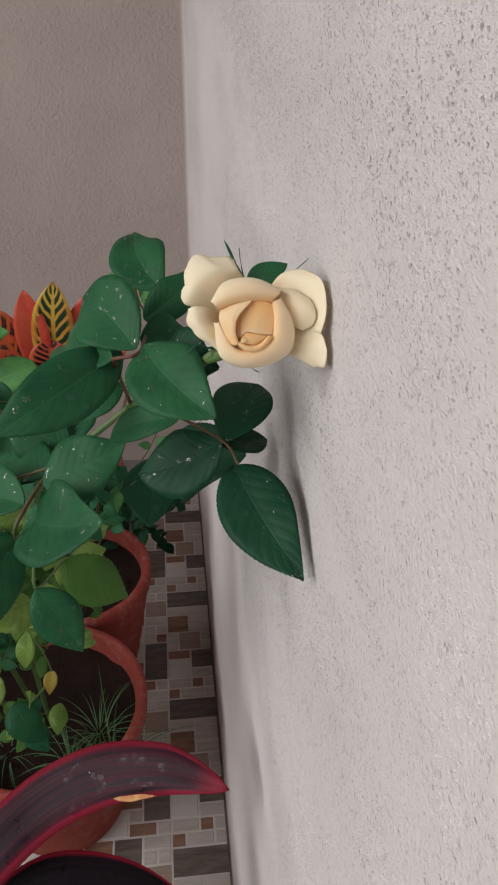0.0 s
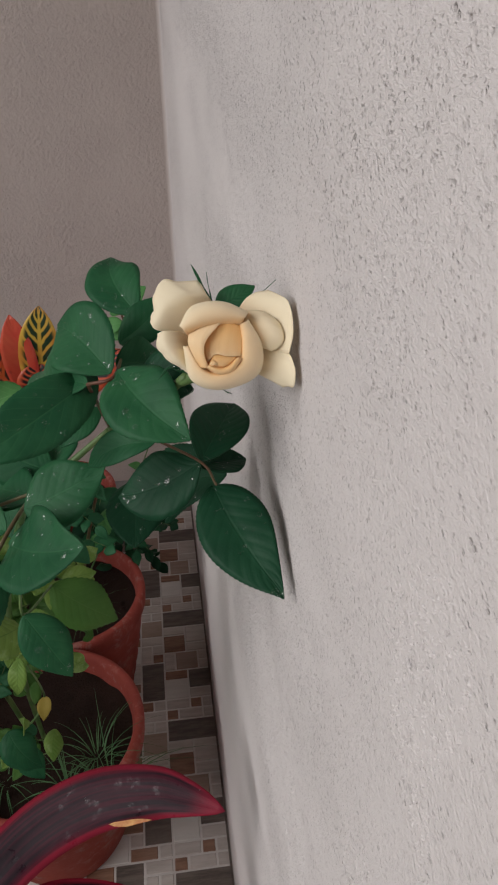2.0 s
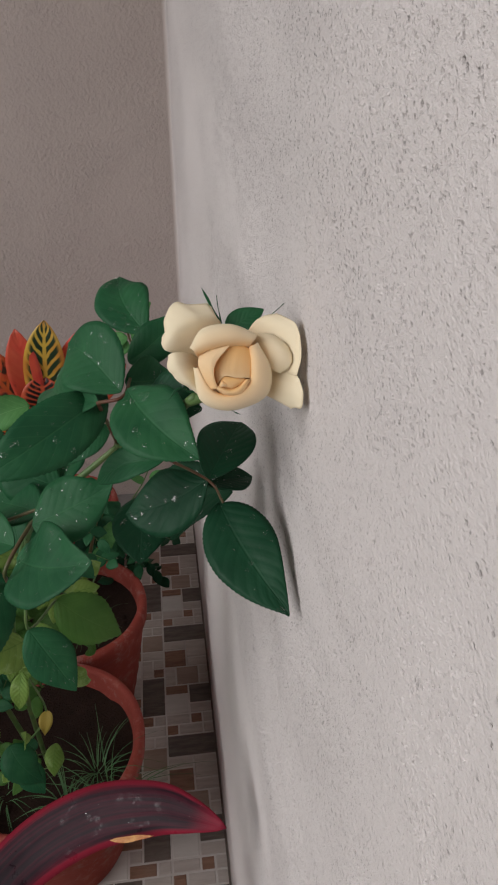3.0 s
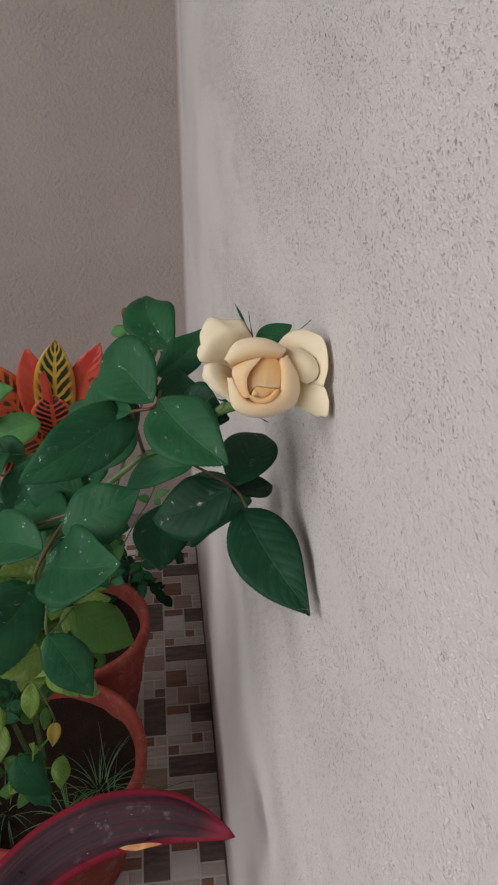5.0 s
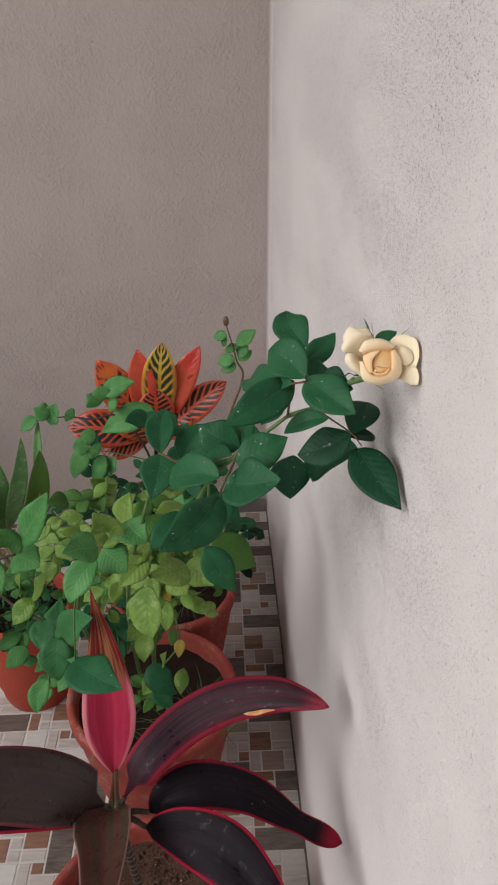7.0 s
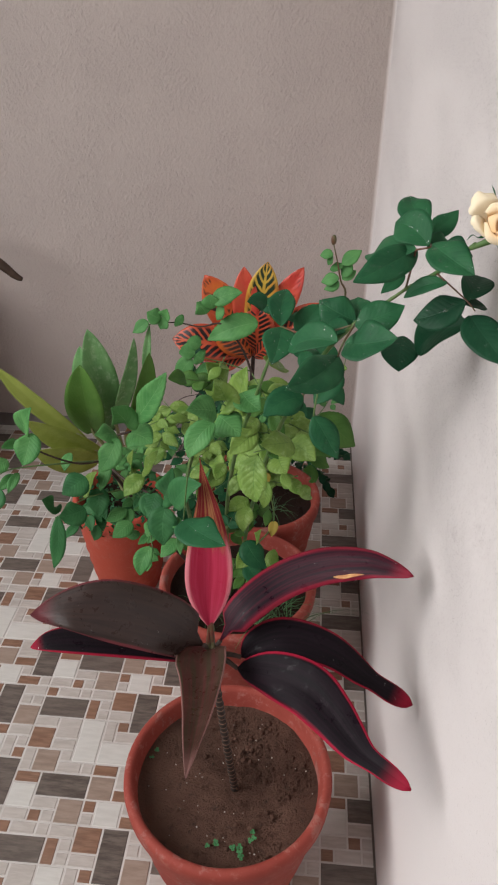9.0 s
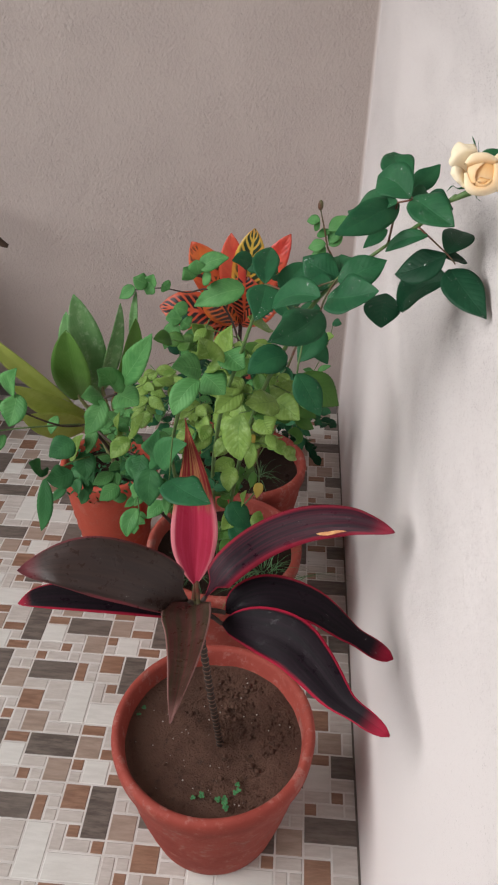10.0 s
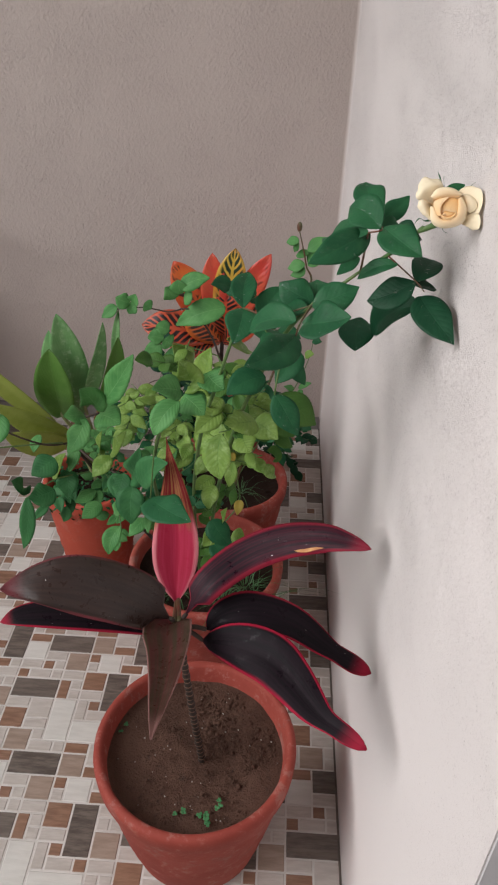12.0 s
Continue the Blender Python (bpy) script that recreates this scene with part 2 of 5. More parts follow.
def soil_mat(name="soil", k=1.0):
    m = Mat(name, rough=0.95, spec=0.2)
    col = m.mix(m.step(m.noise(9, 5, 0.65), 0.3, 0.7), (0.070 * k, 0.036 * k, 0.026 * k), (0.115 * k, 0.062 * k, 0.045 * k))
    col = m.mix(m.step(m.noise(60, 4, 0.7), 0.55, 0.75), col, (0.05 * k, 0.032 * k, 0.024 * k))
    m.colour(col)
    m.bump(m.noise(240, 5, 0.7), 0.006, 1.0)
    m.bump(m.noise(45, 3), 0.006, 0.6)
    return m.m


M = {
    "wall": plaster("plaster_light", (0.755, 0.706, 0.697), (0.74, 0.691, 0.682), (1, 0.7, 1), 0.75, 0.85),
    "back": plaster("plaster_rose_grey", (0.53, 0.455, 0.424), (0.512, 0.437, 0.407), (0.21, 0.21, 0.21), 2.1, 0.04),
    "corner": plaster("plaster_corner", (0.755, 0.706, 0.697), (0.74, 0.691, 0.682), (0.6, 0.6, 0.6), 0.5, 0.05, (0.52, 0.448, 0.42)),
    # wall paint as the turned-away end face shows it, shade included in the grey
    "grey": plain("plaster_end_shaded", (0.48, 0.465, 0.475), (0.54, 0.525, 0.535), 0.7, 5, 0.003, 30),
    # kept dark so the added, unseen enclosure bounces little light
    "concrete": plain("bare_concrete", (0.16, 0.15, 0.14), (0.22, 0.21, 0.2), 0.9, 4, 0.002, 60),
    "rose": leaf_mat("leaf_green", (0.014, 0.086, 0.036), (0.029, 0.134, 0.054), (0.07, 0.23, 0.09), vein_amt=0.18, relief=0.28),
    "mid": leaf_mat("leaf_mid", (0.026, 0.118, 0.040), (0.055, 0.19, 0.066), (0.12, 0.30, 0.13), vein_amt=0.22, relief=0.5),
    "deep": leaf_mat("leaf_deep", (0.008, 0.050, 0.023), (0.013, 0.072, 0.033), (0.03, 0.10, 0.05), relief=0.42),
    "bright": leaf_mat("leaf_bright", (0.055, 0.20, 0.055), (0.12, 0.32, 0.10), (0.24, 0.46, 0.19), vein_amt=0.4, relief=0.8),
    "yellow": leaf_mat("leaf_yellow", (0.40, 0.30, 0.05), (0.55, 0.42, 0.10), (0.35, 0.3, 0.08), relief=0.6),
    "olive": leaf_mat("leaf_olive", (0.045, 0.13, 0.025), (0.085, 0.19, 0.04), (0.13, 0.24, 0.07), relief=0.6),
    "lime": leaf_mat("leaf_lime", (0.13, 0.25, 0.045), (0.24, 0.37, 0.085), (0.05, 0.17, 0.035), 0.42, 8.0, 0.5, 0.45, (0.34, 0.48, 0.18), 0.9),
    "cane": leaf_mat("leaf_cane", (0.075, 0.18, 0.032), (0.12, 0.25, 0.055), (0.2, 0.36, 0.12), 0.3, 14.0, 0.9, 0.18),
    "cane_pale": leaf_mat("leaf_cane_pale", (0.13, 0.31, 0.11), (0.23, 0.44, 0.18), (0.34, 0.54, 0.28), 0.3, 12.0, 0.9, 0.25, (0.42, 0.60, 0.36)),
    "cane_olive": leaf_mat("leaf_cane_olive", (0.26, 0.33, 0.06), (0.36, 0.42, 0.10), (0.44, 0.48, 0.18), 0.35, 12.0, 0.9, 0.15),
    "croton0": croton_mat("croton_yellow", (0.62, 0.42, 0.06), (0.012, 0.035, 0.015), (0.55, 0.20, 0.03), 1.0),
    "croton1": croton_mat("croton_orange", (0.66, 0.15, 0.03), (0.05, 0.022, 0.014), (0.55, 0.06, 0.028), 0.42),
    "croton2": croton_mat("croton_red", (0.50, 0.07, 0.03), (0.018, 0.012, 0.012), (0.58, 0.10, 0.04), 0.75),
    "croton3": croton_mat("croton_plain_red", (0.58, 0.05, 0.035), (0.20, 0.03, 0.02), (0.62, 0.10, 0.05), 0.12),
    "cordy": cordyline_mat("cordyline_dark", (0.007, 0.005, 0.007), (0.013, 0.007, 0.011), (0.33, 0.013, 0.038), 0.085),
    "cordy_red": cordyline_mat("cordyline_wine", (0.016, 0.007, 0.012), (0.055, 0.008, 0.018), (0.25, 0.014, 0.035), 0.15, spec=0.2),
    "cordy_pink": cordyline_mat("cordyline_pink", (0.38, 0.022, 0.056), (0.44, 0.034, 0.078), (0.70, 0.22, 0.26), 0.13, 0.42, 0.50),
    "cordy_brown": cordyline_mat("cordyline_brown", (0.040, 0.028, 0.016), (0.072, 0.022, 0.020), (0.22, 0.11, 0.10), 0.05, 0.34, blotch=0.12, spec=0.2),
    "cordy_olive": cordyline_mat("cordyline_olive", (0.032, 0.020, 0.018), (0.046, 0.028, 0.024), (0.16, 0.03, 0.04), 0.05, 0.26, spec=0.35),
    "dry": plain("dry_leaf", (0.20, 0.09, 0.035), (0.40, 0.22, 0.09), 0.7, 30, 0.002, 90),
    "scorch": plain("scorched_leaf", (0.75, 0.48, 0.18), (0.45, 0.16, 0.06), 0.6, 60),
    "petal": petal_mat(),
    "stem": plain("stem_green", (0.06, 0.14, 0.04), (0.12, 0.19, 0.06), 0.5, 40),
    "stem_red": plain("stem_red", (0.14, 0.045, 0.03), (0.09, 0.10, 0.04), 0.5, 40),
    "stem_dark": plain("stem_dark", (0.035, 0.022, 0.018), (0.07, 0.045, 0.035), 0.7, 60, 0.001, 200),
    "stem_ring": ring_mat(),
    "wood": plain("old_wood", (0.05, 0.028, 0.018), (0.10, 0.06, 0.04), 0.6, 25, 0.002, 60),
    "pot": terracotta("terracotta"),
    "pot_bright": terracotta("terracotta_bright", 1.6),
    "grime": plain("grime", (0.10, 0.082, 0.072), (0.20, 0.17, 0.15), 0.95, 22, 0.001, 200),
    "skirting": plain("grey_skirting", (0.16, 0.14, 0.135), (0.27, 0.25, 0.245), 0.5, 7, 0.0008, 120),
    "soil": soil_mat("soil", 1.15),
    # the same soil much darker: foliage shade put into its colour
    "soil_shaded": soil_mat("soil_shaded", 0.3),
    "clover": plain("clover", (0.035, 0.15, 0.05), (0.06, 0.22, 0.08), 0.5, 40),
    "sheath": plain("leaf_sheath", (0.22, 0.26, 0.10), (0.30, 0.30, 0.16), 0.5, 30),
    "pebble": plain("pebble", (0.25, 0.2, 0.17), (0.45, 0.4, 0.36), 0.8, 80),
    "grass": plain("grass_blade", (0.05, 0.13, 0.05), (0.10, 0.2, 0.08), 0.5, 20),
    "water": water_mat(),
    "grout": plain("grout", (0.70, 0.675, 0.645), (0.56, 0.53, 0.50), 0.8, 9, 0.0006, 300),
    "t_dk": tile_mat("tile_slate", (0.085, 0.068, 0.059), (0.185, 0.152, 0.132)),
    "t_br": tile_mat("tile_brown", (0.20, 0.105, 0.068), (0.32, 0.185, 0.125)),
    "t_be": tile_mat("tile_taupe", (0.29, 0.215, 0.172), (0.39, 0.30, 0.245)),
    "t_li": tile_mat("tile_pale", (0.46, 0.415, 0.38), (0.58, 0.535, 0.50)),
    "t_wh": tile_mat("tile_white", (0.62, 0.605, 0.57), (0.69, 0.675, 0.64)),
}


# ---- mesh helpers ----
def part(name, bm, mat, parent=None, label="", smooth=True):
    me = bpy.data.meshes.new(name)
    bm.to_mesh(me)
    bm.free()
    me.materials.append(M[mat])
    if smooth:
        me.polygons.foreach_set("use_smooth", [True] * len(me.polygons))
    ob = new(name, me)
    if parent:
        ob.parent = parent
        ob.matrix_parent_inverse = parent.matrix_basis.inverted()
    if label:
        tagged(ob, label)
    return ob


def thing(name, at, label, category, group="", kind=""):
    ob = new(name)
    ob.empty_display_size = 0.05
    ob.matrix_basis = Matrix.Translation(at)
    return tagged(ob, label, category, group, kind)


def box(bm, x0, y0, z0, x1, y1, z1):
    m = Matrix.LocRotScale(((x0 + x1) / 2, (y0 + y1) / 2, (z0 + z1) / 2), None, (x1 - x0, y1 - y0, z1 - z0))
    return bmesh.ops.create_cube(bm, size=1.0, matrix=m)["verts"]


def curve_points(ctrl, n):
    """Catmull-Rom points through ctrl."""
    p = [Vector(c) for c in ctrl]
    p = [p[0] * 2 - p[1]] + p + [p[-1] * 2 - p[-2]]
    out, segs = [], len(p) - 3
    for i in range(n + 1):
        s = min(i / n * segs, segs - 1e-6)
        k, t = int(s), s - int(s)
        a, b, c, d = p[k:k + 4]
        out.append(0.5 * (2 * b + (c - a) * t + (2 * a - 5 * b + 4 * c - d) * t * t + (3 * b - a - 3 * c + d) * t ** 3))
    return out


def tube(bm, ctrl, r0, r1, n=24, sides=8, knobs=0.0):
    pts = curve_points(ctrl, n)
    rings = []
    side = Vector((1, 0, 0))
    for i, p in enumerate(pts):
        d = (pts[min(i + 1, n)] - pts[max(i - 1, 0)]).normalized()
        side = (side - d * side.dot(d)).normalized()
        up = d.cross(side)
        r = r0 + (r1 - r0) * i / n
        r *= 1 + knobs * (1 if i % 3 == 0 else -0.3)
        rings.append([bm.verts.new(p + r * (math.cos(a) * side + math.sin(a) * up)) for a in (2 * math.pi * k / sides for k in range(sides))])
    for a, b in zip(rings, rings[1:]):
        for k in range(sides):
            bm.faces.new((a[k], a[(k + 1) % sides], b[(k + 1) % sides], b[k]))
    bm.faces.new(rings[-1])
    bm.faces.new(rings[0][::-1])


def lathe(bm, prof, n=64, wob=0.0):
    rings = []
    for r, z in prof:
        ring = []
        for k in range(n):
            a = 2 * math.pi * k / n
            rr = r * (1 + wob * noise.noise((math.cos(a) * 1.3, math.sin(a) * 1.3, z * 6)))
            ring.append(bm.verts.new((rr * math.cos(a), rr * math.sin(a), z)))
        rings.append(ring)
    for a, b in zip(rings, rings[1:]):
        for k in range(n):
            bm.faces.new((a[k], a[(k + 1) % n], b[(k + 1) % n], b[k]))
    bm.faces.new(rings[0][::-1])
    return rings


EYES = Vector((-0.15, 0.80, 1.40))
NEAR = Vector((-0.06, 1.15, 1.30))


def blade(ctrl, width, normal, shape, n=14, across=8, fold=0.25, bend=0.0, teeth=0, seed=0, thick=0.0006, ripple=0.0, twist=0.0):
    """A leaf blade along the curve ctrl: its outline from shape(v), folded along the midrib, with a thickness and toothed edges."""
    rnd = random.Random(seed)
    bm = bmesh.new()
    uvl = bm.loops.layers.uv.new("UVMap")
    rows_n = n * (2 if teeth else 1)
    pts = curve_points(ctrl, rows_n)
    grid = []
    ph = rnd.random() * 6
    for i, p in enumerate(pts):
        v = i / rows_n
        d = (pts[min(i + 1, rows_n)] - pts[max(i - 1, 0)]).normalized()
        nn = (Matrix.Rotation(twist * v, 3, d) @ normal) if twist else normal
        nn = (nn - d * nn.dot(d)).normalized()
        s = d.cross(nn)
        w = width * 0.5 * shape(v)
        row = []
        for k in range(across + 1):
            u = k / across * 2 - 1
            ww = w
            if teeth and abs(u) > 0.99 and 0.06 < v < 0.97:
                ww = w + width * (0.011 if i % 2 else -0.011) * teeth
            lift = fold * abs(u) * ww - bend * u * u * ww
            lift += ripple * width * abs(u) * math.sin(v * 14 + ph + (2 if u > 0 else 0))
            row.append((bm.verts.new(p + s * u * ww + nn * lift), (u + 1) / 2, v))
        grid.append(row)
    top = []
    for a, b in zip(grid, grid[1:]):
        for k in range(across):
            quad = (a[k], a[k + 1], b[k + 1], b[k])
            f = bm.faces.new([q[0] for q in quad])
            for lp, q in zip(f.loops, quad):
                lp[uvl].uv = (q[1], q[2])
            top.append(f)
    bmesh.ops.recalc_face_normals(bm, faces=bm.faces[:])
    bmesh.ops.solidify(bm, geom=top, thickness=thick)
    bmesh.ops.remove_doubles(bm, verts=bm.verts[:], dist=1e-5)
    return bm, grid


def rose_shape(v):
    return max(0.02, math.sin(math.pi * min(1, v) ** 0.80) ** 0.66 * (1 - 0.30 * max(0, v - 0.45))) if v < 0.995 else 0.02


def strap_shape(v):
    return max(0.03, min(1, 0.10 + v * 4.2 if v < 0.1 else 1) * math.sin(math.pi * (0.1 + 0.9 * v) ** 0.85) ** 0.7) if v < 0.995 else 0.02


COUNT = [0]


def drops(bm_out, grid, rnd, n, size):
    """Rain drops that sit on a blade."""
    for _ in range(n):
        i, k = rnd.randrange(2, len(grid) - 3), rnd.randrange(1, len(grid[0]) - 2)
        a, b, c = grid[i][k][0].co, grid[i + 1][k][0].co, grid[i][k + 1][0].co
        nn = (b - a).cross(c - a).normalized()
        if nn.dot(EYES - a) < 0:
            nn = -nn
        r = size * (0.3 + 0.7 * rnd.random() ** 2)
        at = a.lerp(b, rnd.random()).lerp(c, rnd.random() * 0.5) + nn * r * 0.15
        m = Matrix.Translation(at) @ nn.to_track_quat("Z", "Y").to_matrix().to_4x4() @ Matrix.Diagonal((r, r * rnd.uniform(0.75, 1.5), r * 0.38, 1))
        cap = bm_out.verts.new(m @ Vector((0, 0, 1)))
        prev = None
        for tilt in (0.45, 0.9, 1.3, 1.65):
            ring = [bm_out.verts.new(m @ Vector((math.sin(tilt) * math.cos(a * 0.628), math.sin(tilt) * math.sin(a * 0.628), math.cos(tilt)))) for a in range(10)]
            for a in range(10):
                b = (a + 1) % 10
                bm_out.faces.new((prev[a], ring[a], ring[b], prev[b]) if prev else (cap, ring[a], ring[b]))
            prev = ring


def leaf(plant, base, tip, width, mat, wet=0):
    """A toothed rose leaflet from its base to its tip; wet ones carry rain drops."""
    COUNT[0] += 1
    rnd = random.Random(COUNT[0] * 7 + 1)
    b, t = Vector(base), Vector(tip)
    mid = (b + t) / 2
    normal = (((NEAR if wet else EYES) - mid).normalized() * 1.0 + (Vector((-0.15, 0, 0.42)) if wet else Vector((-0.25, 0, 0.50))) + Vector((rnd.uniform(-1, 1), rnd.uniform(-1, 1), rnd.uniform(-1, 1))) * 0.22).normalized()
    ax = t - b
    nn = (normal - ax.normalized() * normal.dot(ax.normalized())).normalized()
    sag = ax.length * rnd.uniform(0.02, 0.10)
    sway = ax.cross(nn) * rnd.uniform(-0.07, 0.07)
    ctrl = (b, b + ax * 0.33 + nn * sag + sway, b + ax * 0.68 + nn * sag * 0.9 + sway, t)
    skew = rnd.uniform(0.80, 1.0) if wet else rnd.uniform(0.70, 0.95)
    point = rnd.uniform(0.5, 1.0) if wet else rnd.uniform(0.4, 1.0)
    outline = lambda v: max(0.02, math.sin(math.pi * min(1, v) ** skew) ** 0.74 * (1 - point * max(0, v - 0.5) ** 1.3)) if v < 0.995 else 0.02
    bm, grid = blade(ctrl, width * 1.14, normal, outline, n=30 if wet else 14, across=10 if wet else 6, fold=rnd.uniform(0.15, 0.42) if wet else rnd.uniform(0.08, 0.38), bend=rnd.uniform(0.0, 0.3), teeth=0.6 if wet else min(1.0, width / 0.036), seed=COUNT[0], ripple=rnd.uniform(0.006, 0.022), twist=rnd.uniform(-0.12, 0.12) if width < ax.length * 0.75 else 0.0)
    for vert in bm.verts:
        if vert.co.x > -0.006:
            vert.co.x = 0.0025 - 0.0085 * math.exp(-(vert.co.x + 0.006) / 0.0085)
    wetbm = bmesh.new()
    if wet:
        drops(wetbm, grid, rnd, rnd.randint(16, 26), min(0.0021, width * 0.07))
    ob = part("leaf", bm, mat, plant)
    if wet:
        tagged(part("rain_water", wetbm, "water", ob, "clear rain drops"), kind="stuff")
    else:
        wetbm.free()
    return ob


def stalk(plant, name, ctrl, r0, r1, mat, n=20):
    bm = bmesh.new()
    tube(bm, ctrl, r0, r1, n)
    return part(name, bm, mat, plant)


# ---- setting ----
BACK, LEFT, TOP, REAR, EDGE, FACE = 2.91, -2.3, 2.75, -1.3, 1.056, 0.004


def setting(name, bm, mat, label, category):
    return tagged(part(name, bm, mat, smooth=False), label, category, "", "structure")


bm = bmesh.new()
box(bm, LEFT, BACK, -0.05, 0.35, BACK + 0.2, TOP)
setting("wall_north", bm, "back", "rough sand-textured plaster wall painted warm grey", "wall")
bm = bmesh.new()
box(bm, FACE, EDGE, -0.05, 0.3, BACK - 0.001, TOP)
setting("wall_east", bm, "wall", "rough sand-textured plaster wall painted off-white", "wall")
wall_east = bpy.data.objects["wall_east"]
rng = np.random.default_rng(8)
spots = np.stack([1.12 + 0.75 * rng.random(150000) ** 1.2, 0.80 + 0.95 * rng.random(150000)], 1)
keep = [noise.noise((y * 7, z * 7, 3.3)) + 0.5 * noise.noise((y * 21, z * 21, 1.7)) > -0.05 + 0.5 * abs(y - 1.45) for y, z in spots]
spots = spots[np.array(keep)][:60000]
count = len(spots)
size = 0.00035 + 0.0006 * rng.random(count) ** 2
turn = rng.random(count) * 6.28
verts = np.zeros((count, 6, 3))
for k in range(5):
    a = turn + k * 1.2566
    verts[:, k, 0] = FACE + 0.0002
    verts[:, k, 1] = spots[:, 0] + size * 1.5 * np.cos(a)
    verts[:, k, 2] = spots[:, 1] + size * np.sin(a)
verts[:, 5, 0] = FACE - size * 0.55
verts[:, 5, 1:] = spots + (rng.random((count, 2)) - 0.5) * size[:, None]
faces = (np.arange(count)[:, None, None] * 6 + np.array([(k, (k + 1) % 5, 5) for k in range(5)])[None]).reshape(-1, 3)
me = bpy.data.meshes.new("sand_grains")
me.from_pydata(verts.reshape(-1, 3).tolist(), [], faces.tolist())
me.materials.append(M["wall"])
grains = new("sand_grains", me)
grains.parent = wall_east
tagged(grains, "", "", "", "stuff")
# plaster run softly round the inner corner
bm = bmesh.new()
uvl = bm.loops.layers.uv.new("UVMap")
ROUND, arc = 0.010, 12
columns = []
for i in range(arc + 1):
    a = math.pi / 2 * i / arc
    x, y = FACE - ROUND + (ROUND + 0.0001) * math.cos(a), BACK - ROUND + (ROUND + 0.0001) * math.sin(a)
    columns.append([bm.verts.new((x, y, z)) for z in (-0.002, 0.7, 1.4, 2.1, TOP)])
for i, (a, b) in enumerate(zip(columns, columns[1:])):
    for k in range(4):
        f = bm.faces.new((a[k], a[k + 1], b[k + 1], b[k]))
        for lp, u in zip(f.loops, (i, i, i + 1, i + 1)):
            lp[uvl].uv = (u / arc, k / 4)
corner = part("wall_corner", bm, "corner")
tagged(corner, "softly rounded inner corner of the plastered walls", "wall", "", "structure")
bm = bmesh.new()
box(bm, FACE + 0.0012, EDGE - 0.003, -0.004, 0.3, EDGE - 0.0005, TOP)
setting("wall_end", bm, "grey", "end face of the plastered wall, its shade put into a grey colour", "wall")
# added wall, out of view, that closes the recess
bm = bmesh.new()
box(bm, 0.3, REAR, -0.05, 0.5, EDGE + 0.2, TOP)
setting("wall_recess", bm, "grey", "unseen grey wall added to close the space behind the corner", "wall")
# added out of view: a dark rear wall to hold back bounce
bm = bmesh.new()
box(bm, LEFT, REAR - 0.2, -0.05, 0.5, REAR, TOP)
setting("wall_south", bm, "concrete", "unseen dark wall added behind the balcony to cut bounced light", "wall")
# added out of view: a low barrier against light from the left
bm = bmesh.new()
box(bm, LEFT - 0.12, REAR, -0.05, LEFT, BACK + 0.2, 1.0)
setting("parapet", bm, "concrete", "unseen waist-high parapet added along the open side to block low light", "wall")
# added out of view: an overhead slab to deepen shade below the plants
bm = bmesh.new()
box(bm, -1.35, REAR - 0.2, TOP, 0.5, BACK + 0.2, TOP + 0.15)
setting("ceiling", bm, "concrete", "unseen dark slab added overhead to block high light", "ceiling")
bm = bmesh.new()
box(bm, -400, -400, -3.2, 400, 400, -3.0)
setting("ground", bm, "concrete", "grey ground far below the balcony", "ground")
bm = bmesh.new()
box(bm, LEFT - 0.12, REAR - 0.2, -0.12, 0.5, BACK + 0.2, -0.0011)
floor = setting("floor", bm, "grout", "balcony floor of glazed mosaic tiles with white grout", "floor")

# dirt-filled joint along the foot of the wall
bm = bmesh.new()
box(bm, FACE - 0.0045, EDGE + 0.001, -0.003, FACE - 0.0008, BACK - 0.002, 0.0012)
setting("trim", bm, "grime", "dark dirty joint between the tiles and the wall", "joint")

bm = bmesh.new()
box(bm, LEFT + 0.002, BACK - 0.009, 0.0006, FACE - 0.006, BACK - 0.0005, 0.048)
bmesh.ops.bevel(bm, geom=[e for e in bm.edges if abs(e.calc_length()) > 1 and all(v.co.z > 0.04 for v in e.verts)], offset=0.003, segments=2, affect="EDGES")
setting("baseboard", bm, "skirting", "low grey tiled skirting under the far wall", "skirting")

